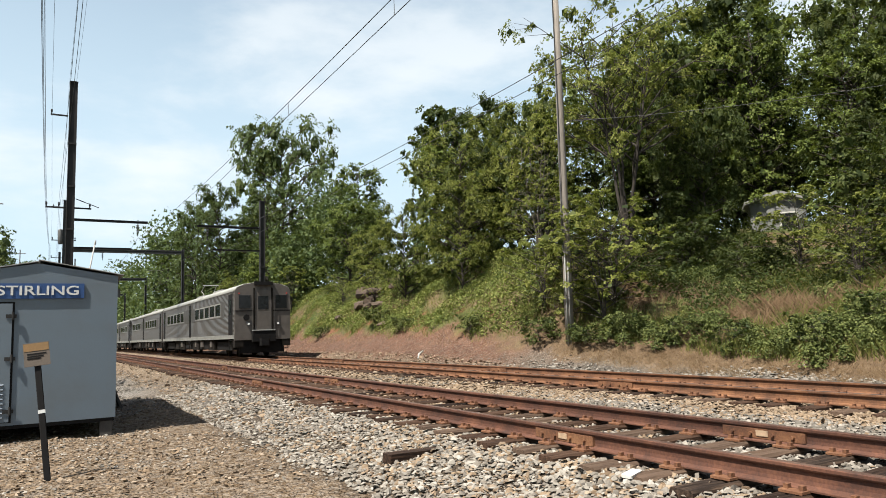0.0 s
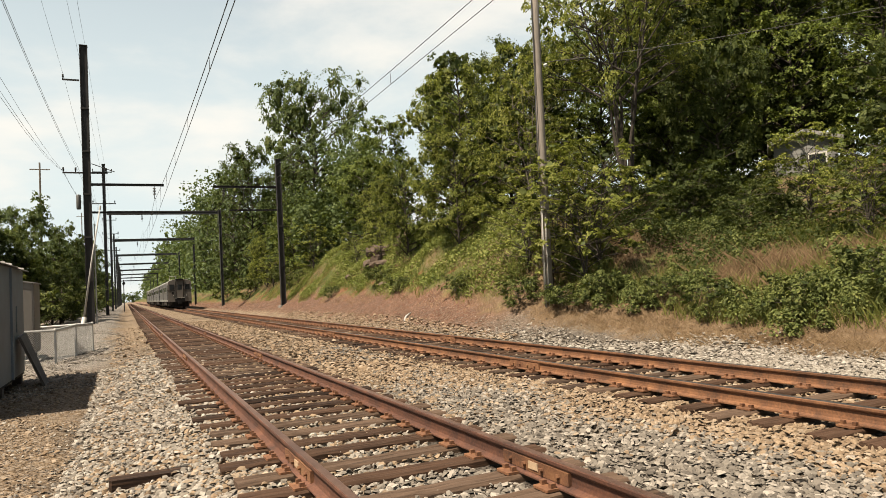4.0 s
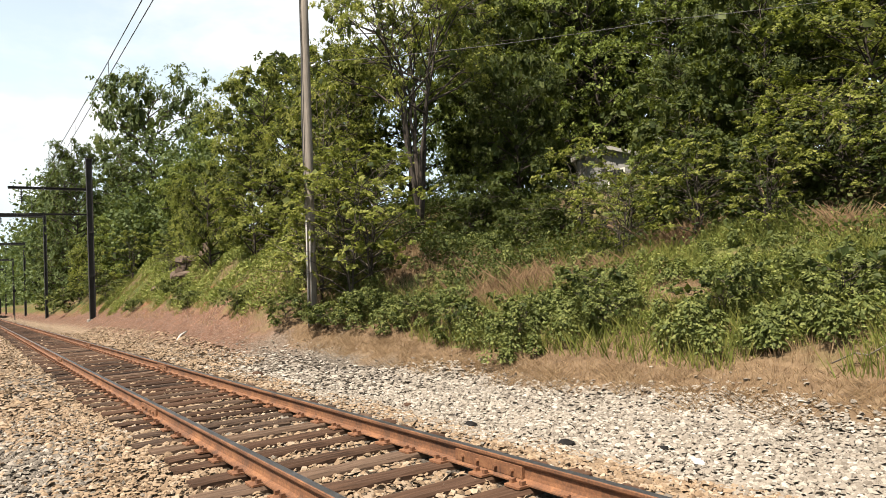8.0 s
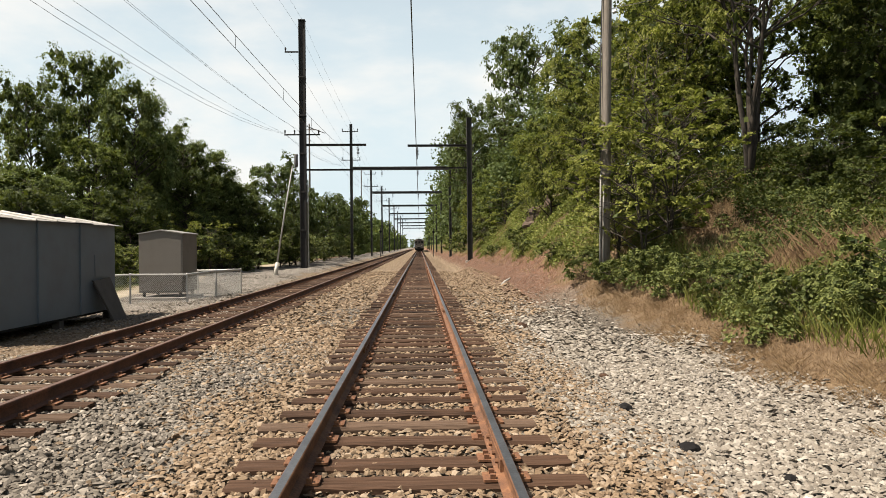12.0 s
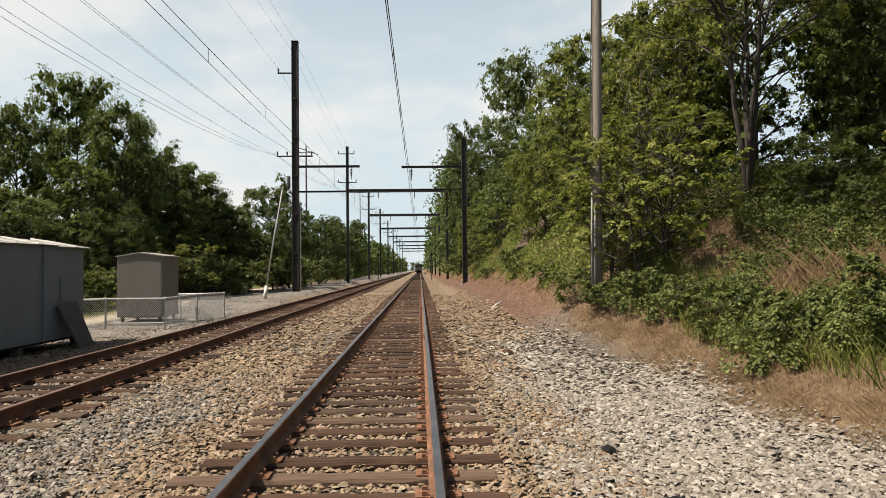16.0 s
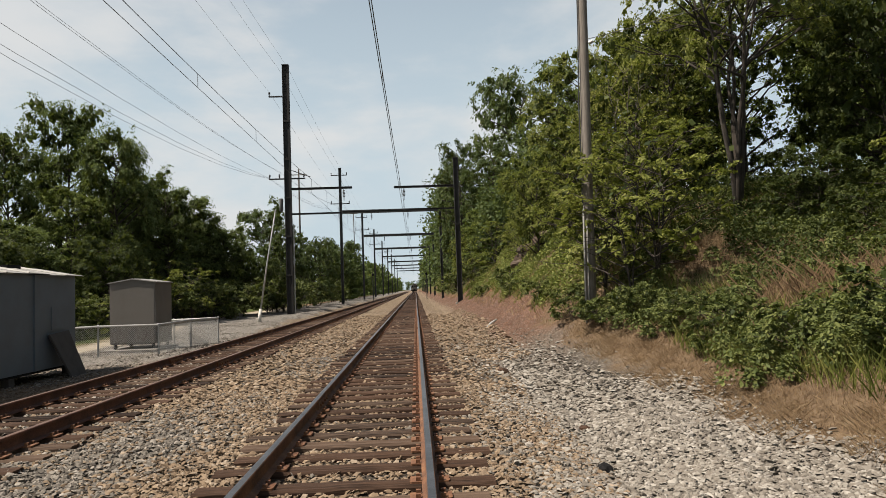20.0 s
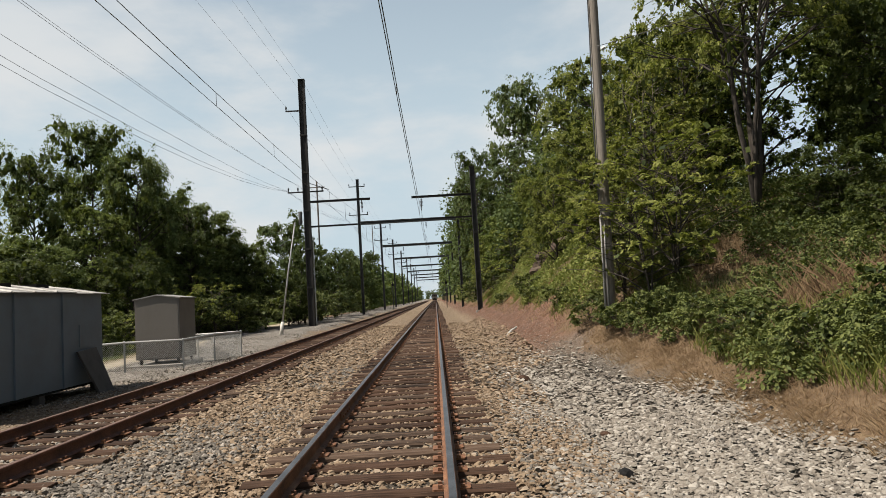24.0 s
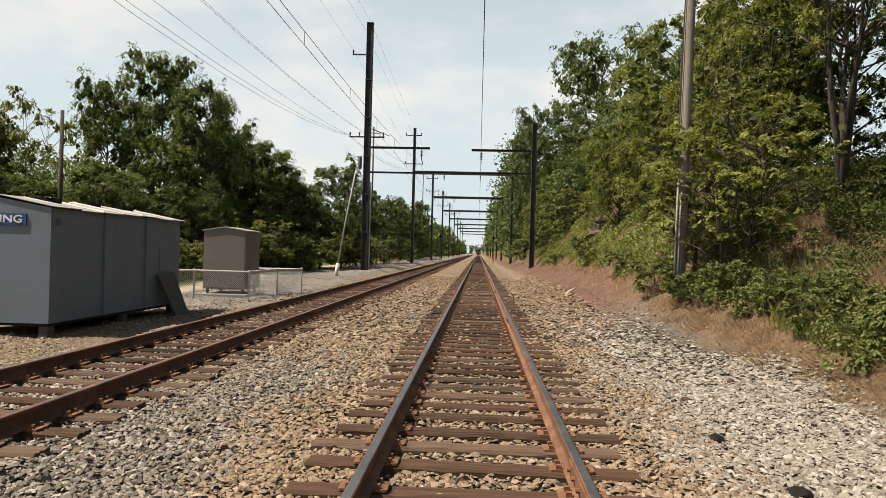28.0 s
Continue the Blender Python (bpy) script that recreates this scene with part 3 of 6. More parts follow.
def build_utility_pole():
    bx, by = 5.5, 21.3
    bz = float(ground_z(bx, by))
    ob = thing("utility_pole", "grey-brown wooden utility pole with pale conduit at the weedy bank", "utility pole", pose(bx, by, bz, 0, 1.0, 0))
    h = 13.5
    b = Builder().tube([(0, 0, -0.5), (0, 0, 2), (0, 0, 5), (0, 0, 9), (0, 0, h)], [0.15, 0.147, 0.14, 0.128, 0.105], 14)
    part("pole", b.mesh("pole", "pole_wood", True), ob)
    for dx, dy, z1, r in ((-0.165, -0.09, 3.0, 0.026), (-0.09, -0.155, 2.7, 0.02)):
        b = Builder().tube([(dx, dy, -0.2), (dx, dy, z1), (dx + 0.03, dy + 0.05, z1 + 0.12)], [r, r, r * 0.6], 8)
        part("conduit", b.mesh("conduit", "conduit", True), ob, "pale grey conduit strapped to the pole")
    b = Builder().tube([(-0.17, -0.05, 3.2), (-0.2, -0.07, 6.0), (-0.16, -0.06, 8.2), (-0.15, 0, h - 1)], 0.018, 5)
    part("riser_cable", b.mesh("riser_cable", "wire"), ob)
    b = Builder().tube([(0.12, -0.16, 7.55 - bz + 0.8), (0.22, -0.2, 7.6 - bz + 0.8)], 0.05, 6)
    part("bracket", b.mesh("bracket", "galv"), ob)
    return ob


def wire_between(name, label, points, radius, sag=0.0, group="overhead wires", steps=10, material="wire"):
    """A wire hung from point to point."""
    b = Builder()
    line = []
    for a, c in zip(points[:-1], points[1:]):
        a, c = Vector(a), Vector(c)
        drop = sag * ((c - a).length / 40) ** 2
        for k in range(steps):
            f = k / steps
            p = a.lerp(c, f)
            p.z -= 4 * drop * f * (1 - f)
            line.append(p)
    line.append(Vector(points[-1]))
    b.tube(line, radius, 4)
    return thing_mesh(name, b.mesh(name, material), label, "wire", group)


def build_wires():
    frames = [-22.0, 55.6] + [p[0] for p in PORTALS]
    for t in (T1, T2):
        ob = thing("contact_line", "thin dark messenger and contact wire over a track", "overhead line", group="overhead wires")
        stations = [(t, y, 8.5 if y < 60 else 9.8) for y in frames]
        mess, cont = [], []
        for (x, ya, za), (_, yb, zb) in zip(stations[:-1], stations[1:]):
            steps, drop = (24, 1.15) if yb < 60 else (10, 0.9)
            for k in range(steps):
                f = k / steps
                y = ya + (yb - ya) * f
                z = za + (zb - za) * f - 4 * drop * f * (1 - f)
                mess.append((x, y, z))
                cont.append((x, y, 7.0))
                if k % 2 and yb < 95:
                    part("dropper", Builder().tube([(x, y, 7.0), (x, y, z)], 0.007, 4).mesh("dropper", "wire"), ob)
        part("messenger_wire", Builder().tube(mess, 0.011, 4).mesh("messenger_wire", "wire"), ob)
        part("contact_wire", Builder().tube(cont, 0.01, 4).mesh("contact_wire", "wire"), ob)
    left = [-8.95] + [-8.7] * len(PORTALS)
    ys = [56.0] + [p[0] for p in PORTALS]
    tops = [19.5] + [p[1] for p in PORTALS]
    for dx, dz, sag in ((-1.28, -2.1, 0.15), (-0.3, -0.6, 0.3), (0.15, -0.1, 0.3)):
        pts = [(-8.95 + dx, -12, 19.3 + dz)] + [(x + dx, y, max(z + dz, 13.5)) for x, y, z in zip(left, ys, tops)]
        wire_between("transmission_wire", "thin grey transmission wire along the pole tops", pts, 0.007, sag)
    for dx, z, sag in ((-1.5, 10.7, 0.47), (-1.45, 10.65, 0.67), (-1.4, 10.6, 0.75), (-0.7, 11.1, 0.36), (-0.6, 11.1, 0.42)):
        pts = [(-8.95 + dx, -12, z)] + [(x + dx, y, z + (1.8 if y > 60 else 0)) for x, y in zip(left, ys)]
        wire_between("signal_wire", "thin dark signal wire on the pole crossarms", pts, 0.0075, sag)
    ux, uy = 5.62, 21.0
    wire_between("service_wire", "pale service wire from the utility pole into the trees", [(ux, uy, 8.4), (13, 14, 8.5), (24, 4, 9.5)], 0.009, 2.0, material="can_grey")


# ---- shed, cabinet, fence and posts on the lane side ----
def word_mesh(text, size, material, depth=0.012):
    curve = bpy.data.curves.new("lettering", "FONT")
    curve.body, curve.size, curve.extrude = text, size, depth / 2
    curve.align_x, curve.align_y = "CENTER", "CENTER"
    curve.offset = size * 0.014
    curve.resolution_u = 3
    tmp = new("lettering", curve)
    bpy.context.view_layer.update()
    me = bpy.data.meshes.new_from_object(tmp.evaluated_get(bpy.context.evaluated_depsgraph_get()))
    bpy.data.objects.remove(tmp)
    bpy.data.curves.remove(curve)
    me.materials.clear()
    me.materials.append(M[material])
    return me


def build_shed():
    x0, x1, y0, y1, z0, z1 = -11.5, -9.04, 16.25, 22.55, -0.09, 2.37
    ob = thing("equipment_shed", "blue-grey painted metal shed with a low gable roof on blocks", "shed", pose(x0, y0, z0))
    w, l, h, ridge, t = x1 - x0, y1 - y0, z1 - z0, 2.6 - z0, 0.05
    b = Builder()
    ring = [(0, 0), (w, 0), (w, h), (w / 2, ridge - 0.02), (0, h)]
    b.add([(x, 0, z) for x, z in ring] + [(x, t, z) for x, z in ring], [(0, 1, 2, 3, 4), (9, 8, 7, 6, 5)] + [(i, 5 + i, 5 + (i + 1) % 5, (i + 1) % 5) for i in range(5)])
    part("front_wall", b.mesh("front_wall", "shed"), ob)
    b = Builder()
    b.add([(x, l - t, z) for x, z in ring] + [(x, l, z) for x, z in ring], [(0, 1, 2, 3, 4), (9, 8, 7, 6, 5)] + [(i, 5 + i, 5 + (i + 1) % 5, (i + 1) % 5) for i in range(5)])
    part("back_wall", b.mesh("back_wall", "shed"), ob)
    for x in (0, w - t):
        n = 3
        for k in range(n):
            b = Builder()
            ya, yb = t + (l - 2 * t) * k / n + 0.004, t + (l - 2 * t) * (k + 1) / n - 0.004
            b.box(x, x + t, ya, yb, 0, h)
            part("side_panel", b.mesh("side_panel", "shed"), ob)
            if k:
                rib = Builder().box(*((w - 0.001, w + 0.045) if x else (-0.045, 0.001)), ya - 0.05, ya + 0.05, 0.0, h - 0.01)
                part("side_rib", rib.mesh("side_rib", "shed"), ob)
    part("floor_frame", Builder().box(0.02, w - 0.02, 0.02, l - 0.02, -0.06, 0.015).mesh("floor_frame", "black"), ob)
    # roof: overlapping sheets, each with a turned-up edge
    rise = ridge - h
    over = 0.1
    n = 7
    for side in (0, 1):
        for k in range(n):
            ya, yb = -0.03 + (l + 0.33) * k / n, -0.03 + (l + 0.33) * (k + 1) / n + 0.04
            lift = 0.006 + 0.009 * ((k * 5 + side * 3) % 4)
            xs = (-over, w / 2) if not side else (w / 2, w + over)
            slope = lambda x: h + rise * (1 - abs(x - w / 2) / (w / 2)) + lift
            b = Builder()
            xa, xb = xs
            va = [(xa, ya, slope(xa)), (xb, ya, slope(xb)), (xb, yb, slope(xb)), (xa, yb, slope(xa))]
            vb = [(x, y, z + 0.014) for x, y, z in va]
            b.add(va + vb, [(3, 2, 1, 0), (4, 5, 6, 7)] + [(i, (i + 1) % 4, 4 + (i + 1) % 4, 4 + i) for i in range(4)])
            e = [(x, y + d, slope(x) + u) for d, u in ((0, 0.012), (0.03, 0.05 if k else 0.018), (0.06, 0.012)) for x, y in ((xa, ya), (xb, ya))]
            b.add(e, [(0, 1, 3, 2), (2, 3, 5, 4), (0, 2, 4), (1, 5, 3)])
            part("roof_sheet", b.mesh("roof_sheet", "roof"), ob)
    for k in range(3):
        yc = l * (0.24 + 0.27 * k)
        part("ridge_vent", Builder().box(w / 2 - 0.06, w / 2 + 0.34, yc - 0.3, yc + 0.3, ridge - 0.08, ridge + 0.07, 0.03).mesh("ridge_vent", "black"), ob, "low dark vent cap on the ridge")
    # door with a dark gap, hinges and a latch
    dx0, dx1, dz0, dz1 = 0.28, 0.89, 0.06, 2.0
    part("door_gap", Builder().box(dx0 - 0.015, dx1 + 0.02, -0.004, 0.004, dz0 - 0.015, dz1 + 0.02).mesh("door_gap", "black"), ob)
    door = part("door", Builder().box(dx0, dx1 - 0.012, -0.03, -0.002, dz0, dz1 - 0.01).mesh("door", "shed"), ob)
    for z in (0.2, 1.05, 1.75):
        b = Builder().box(dx1 - 0.1, dx1 + 0.05, -0.045, -0.031, z, z + 0.06).tube([(dx1, -0.05, z - 0.03), (dx1, -0.05, z + 0.1)], 0.018, 7)
        part("hinge", b.mesh("hinge", "pole_steel"), door)
    b = Builder().box(dx0 + 0.05, dx0 + 0.14, -0.06, -0.031, 0.98, 1.12).tube([(dx0 + 0.1, -0.05, 1.0), (dx0 + 0.1, -0.12, 1.0)], 0.02, 7)
    part("latch", b.mesh("latch", "can_grey"), door, "galvanised latch with a padlock")
    for lx in (dx0 + 0.17, dx0 + 0.36):
        for k in range(8):
            z = 0.1 + 0.075 * k
            b = Builder().add([(lx, -0.03, z), (lx + 0.15, -0.03, z), (lx + 0.15, -0.045, z + 0.03), (lx, -0.045, z + 0.03), (lx, -0.03, z + 0.05), (lx + 0.15, -0.03, z + 0.05)],
                              [(0, 1, 2, 3), (3, 2, 5, 4), (0, 3, 4), (1, 5, 2)])
            part("louver", b.mesh("louver", "shed"), door)
    part("knob", Builder().tube([(dx0 + 0.07, -0.03, 0.86), (dx0 + 0.07, -0.1, 0.86)], [0.02, 0.035], 10).mesh("knob", "galv"), door, "pale round door knob")
    # name board
    bx0, bx1, bz0, bz1 = -10.93 - x0, -9.57 - x0, 1.98 - z0, 2.235 - z0
    board = part("name_board", Builder().box(bx0, bx1, -0.03, -0.003, bz0, bz1).mesh("name_board", "sign_blue"), ob, "blue name board lettered STIRLING in white")
    me = word_mesh("STIRLING", 0.26, "sign_white")
    wide = max(v.co.x for v in me.vertices) - min(v.co.x for v in me.vertices)
    k = (bx1 - bx0 - 0.16) / wide
    part("lettering", me, board, "white block lettering", Matrix.Translation(((bx0 + bx1) / 2, -0.034, (bz0 + bz1) / 2)) @ Matrix.Rotation(radians(90), 4, "X") @ Matrix.Diagonal((k, 0.86, 1, 1)))
    # blocks under the floor
    for x in (0.02, w - 0.24):
        for y in (0.04, l / 2, l - 0.3):
            part("block", Builder().box(x, x + 0.2, y, y + 0.24, -0.62, -0.06, 0.01).mesh("block", "slate"), ob, "concrete support block")
    # small fitting on the wall by the corner
    part("wall_socket", Builder().box(w + 0.0, w + 0.06, 0.18, 0.3, h - 0.36, h - 0.22).mesh("wall_socket", "can_grey"), ob)
    part("vent_plate", Builder().box(w + 0.0, w + 0.02, 5.0, 5.6, 1.0, 1.6).mesh("vent_plate", "shed"), ob)
    # a slab leaning on the side wall
    b = Builder()
    ya, yb = 20.95, 21.95
    b.add([(-8.98, ya, 0.8), (-8.98, yb, 0.86), (-8.52, yb + 0.1, -0.42), (-8.52, ya + 0.3, -0.42), (-8.92, ya, 0.8), (-8.92, yb, 0.86), (-8.46, yb + 0.1, -0.42), (-8.46, ya + 0.3, -0.42)],
          [(0, 1, 2, 3), (7, 6, 5, 4), (0, 4, 5, 1), (1, 5, 6, 2), (2, 6, 7, 3), (3, 7, 4, 0)])
    thing_mesh("leaning_slab", b.mesh("leaning_slab", "slate"), "dark grey slab leaning on the shed wall", "slab")


def build_cabinet():
    x0, x1, y0, y1, z0, z1 = -11.4, -9.62, 30.2, 32.0, -0.12, 2.3
    ob = thing("relay_cabinet", "grey metal relay cabinet with a low gable roof", "cabinet", pose(x0, y0, z0))
    w, l, h = x1 - x0, y1 - y0, z1 - z0
    ring = [(0, 0), (w, 0), (w, h), (w / 2, h + 0.12), (0, h)]
    part("body", Builder().sweep_y(ring, 0, l).mesh("body", "cabinet"), ob)
    rg = [(-0.06, h - 0.02), (w / 2, h + 0.13), (w + 0.06, h - 0.02), (w + 0.06, h + 0.02), (w / 2, h + 0.17), (-0.06, h + 0.02)]
    part("roof", Builder().sweep_y(rg, -0.06, l + 0.06).mesh("roof", "roof"), ob, "pale sheet roof")
    part("front_panel", Builder().box(0.05, w - 0.05, -0.012, 0.0, 0.06, h - 0.06).mesh("front_panel", "cabinet"), ob)
    part("side_panel", Builder().box(w, w + 0.012, 0.05, l - 0.05, 0.06, h - 0.06).mesh("side_panel", "cabinet"), ob)
    for x in (0.1, w - 0.2):
        for y in (0.1, l - 0.2):
            part("foot", Builder().box(x, x + 0.1, y, y + 0.1, -0.4, 0.0).mesh("foot", "pole_steel"), ob)
    part("slab", Builder().box(-0.2, w + 0.2, -0.5, l + 0.2, -0.42, -0.2).mesh("slab", "concrete"), ob, "pale concrete base slab")


def build_fence():
    ob = thing("chain_link_fence", "low galvanised chain-link fence round the cabinet", "fence")
    corners = [(-12.6, 27.0), (-8.85, 28.4), (-7.95, 32.9), (-12.2, 34.2)]
    pts = []
    for (xa, ya), (xb, yb) in zip(corners[:-1], corners[1:]):
        n = 2
        pts += [(xa + (xb - xa) * k / n, ya + (yb - ya) * k / n) for k in range(n)]
    pts.append(corners[-1])
    h = 1.08
    for k, (x, y) in enumerate(pts):
        z = float(ground_z(x, y))
        post = part("post", Builder().tube([(x, y, z - 0.3), (x, y, z + h + 0.03)], 0.035, 8).mesh("post", "galv"), ob)
        part("post_cap", Builder().tube([(x, y, z + h + 0.03), (x, y, z + h + 0.07)], [0.045, 0.02], 8).mesh("post_cap", "galv"), post)
    mesh_b = Builder()
    for (xa, ya), (xb, yb) in zip(pts[:-1], pts[1:]):
        za, zb = float(ground_z(xa, ya)), float(ground_z(xb, yb))
        part("top_rail", Builder().tube([(xa, ya, za + h), (xb, yb, zb + h)], 0.04, 7).mesh("top_rail", "galv"), ob)
        length = math.hypot(xb - xa, yb - ya)
        n = int(length / 0.07)
        hh = h - 0.05
        run = hh / length
        for k in range(-n, n):
            f = k / n
            for s in (1, -1):
                f0, f1 = (f, f + run) if s > 0 else (f + run, f)
                g0, g1 = f0, f1
                c0, c1 = max(0, min(1, g0)), max(0, min(1, g1))
                if abs(g1 - g0) < 1e-6 or c0 == c1:
                    continue
                u0, u1 = (c0 - g0) / (g1 - g0), (c1 - g0) / (g1 - g0)
                mesh_b.tube([(xa + (xb - xa) * c0, ya + (yb - ya) * c0, za + 0.03 + hh * u0 + (zb - za) * c0), (xa + (xb - xa) * c1, ya + (yb - ya) * c1, za + 0.03 + hh * u1 + (zb - za) * c1)], 0.0042, 3, False)
    tagged(part("mesh_fabric", mesh_b.mesh("mesh_fabric", "galv"), ob), kind="stuff")


def build_small_posts():
    x, y = -10.06, 12.13
    z = float(ground_z(x, y))
    ob = thing("marker_post", "black marker post with a small faded yellow plate", "marker post", pose(x, y, z, -10.0, -6.0, 0))
    part("post", Builder().box(-0.035, 0.035, -0.03, 0.03, -0.3, 1.36, 0.008).mesh("post", "black"), ob)
    part("band", Builder().box(-0.038, 0.038, -0.033, 0.033, 0.78, 0.82).mesh("band", "sign_white"), ob)
    plate = part("plate", Builder().box(-0.135, 0.135, -0.05, -0.035, 1.34, 1.62).mesh("plate", "plate_faded"), ob, "faded plate with bars of worn writing")
    part("stripe", Builder().box(-0.13, 0.13, -0.054, -0.051, 1.52, 1.61).mesh("stripe", "yellow"), plate)
    for k, zz in enumerate((1.485, 1.455, 1.43)):
        part("text_bar", Builder().box(-0.1, 0.1 - 0.03 * k, -0.054, -0.051, zz - 0.008, zz + 0.008).mesh("text_bar", "black"), plate)
    x, y = -8.97, 45.2
    z = float(ground_z(x, y))
    ob = thing("leaning_mast", "slender pale mast leaning beside the track, white at its foot", "mast", pose(x, y, z))
    b = Builder().tube([(0.12, 0.02, 0.7), (0.6, 0.2, 4.0), (1.05, 0.4, 6.75)], [0.055, 0.045, 0.035], 8)
    part("shaft", b.mesh("shaft", "conduit", True), ob)
    part("foot", Builder().tube([(0, 0, -0.2), (0.13, 0.02, 0.78)], [0.13, 0.1], 10).mesh("foot", "white", True), ob, "white painted foot")
    part("tip", Builder().tube([(1.05, 0.4, 6.72), (1.09, 0.4, 6.95)], [0.05, 0.04], 8).mesh("tip", "conduit"), ob)
    for x, y, h in ((-18.8, 32.1, 7.7), (-16.8, 109.0, 20.6), (-16.4, 200.0, 24.5)):
        z = float(ground_z(x, y))
        wp = thing("line_pole", "bare brown wooden line pole among the trees", "utility pole", pose(x, y, z), "line poles")
        part("pole", Builder().tube([(0, 0, -0.3), (0, 0, h)], [0.12, 0.08] if h < 10 else [0.16, 0.11], 10).mesh("pole", "bark", True), wp)
        if h > 10:
            part("crossarm", Builder().box(-1.2, 1.2, -0.06, 0.06, h - 1.0, h - 0.88).mesh("crossarm", "pole_wood"), wp)
    for x, y in ((-7.0, 128.0), (2.7, 128.0)):
        z = float(ground_z(x, y))
        s = thing("signal_mast", "dark railway signal mast beside the track", "signal", pose(x, y, z), "signals")
        part("mast", Builder().tube([(0, 0, -0.2), (0, 0, 5.2)], 0.07, 8).mesh("mast", "pole_steel"), s)
        part("target", Builder().tube([(0, -0.12, 4.6), (0, -0.06, 4.6)], 0.24, 16).mesh("target", "black"), s)
        for dz in (-0.13, 0, 0.13):
            part("lens", Builder().tube([(0, -0.16, 4.6 + dz), (0, -0.12, 4.6 + dz)], 0.05, 10).mesh("lens", "glass"), s)


# ---- the house behind the trees ----
def build_house():
    x, y, z = 20.2, 24.5, 4.4
    ob = thing("small_house", "pale sided outbuilding half hidden among trees", "house", pose(x, y, z, 0, 0, -50))
    w, l, h, top = 2.5, 2.4, 2.5, 2.9
    part("wall", Builder().sweep_y([(0, -1), (w, -1), (w, h), (w / 2, top), (0, h)], 0, l).mesh("wall", "siding"), ob)
    for k in range(12):
        part("siding_board", Builder().box(0.02, w - 0.02, -0.012, -0.002, 0.2 * k + 0.01, 0.2 * k + 0.185).mesh("siding_board", "siding"), ob)
    rg = [(-0.25, h - 0.06), (w / 2, top), (w + 0.25, h - 0.06), (w + 0.25, h + 0.1), (w / 2, top + 0.17), (-0.25, h + 0.1)]
    part("roof", Builder().sweep_y(rg, -0.3, l + 0.3).mesh("roof", "roof"), ob, "pale weathered roof")
    win = part("window", Builder().box(1.3, 2.1, -0.05, -0.013, 0.9, 2.0).mesh("window", "white"), ob, "white framed window")
    part("pane", Builder().box(1.38, 2.02, -0.06, -0.051, 0.98, 1.92).mesh("pane", "glass"), win)


build_first_frame()
for row in PORTALS:
    build_portal(*row)
build_utility_pole()
build_wires()
build_shed()
build_cabinet()
build_fence()
build_small_posts()
build_house()


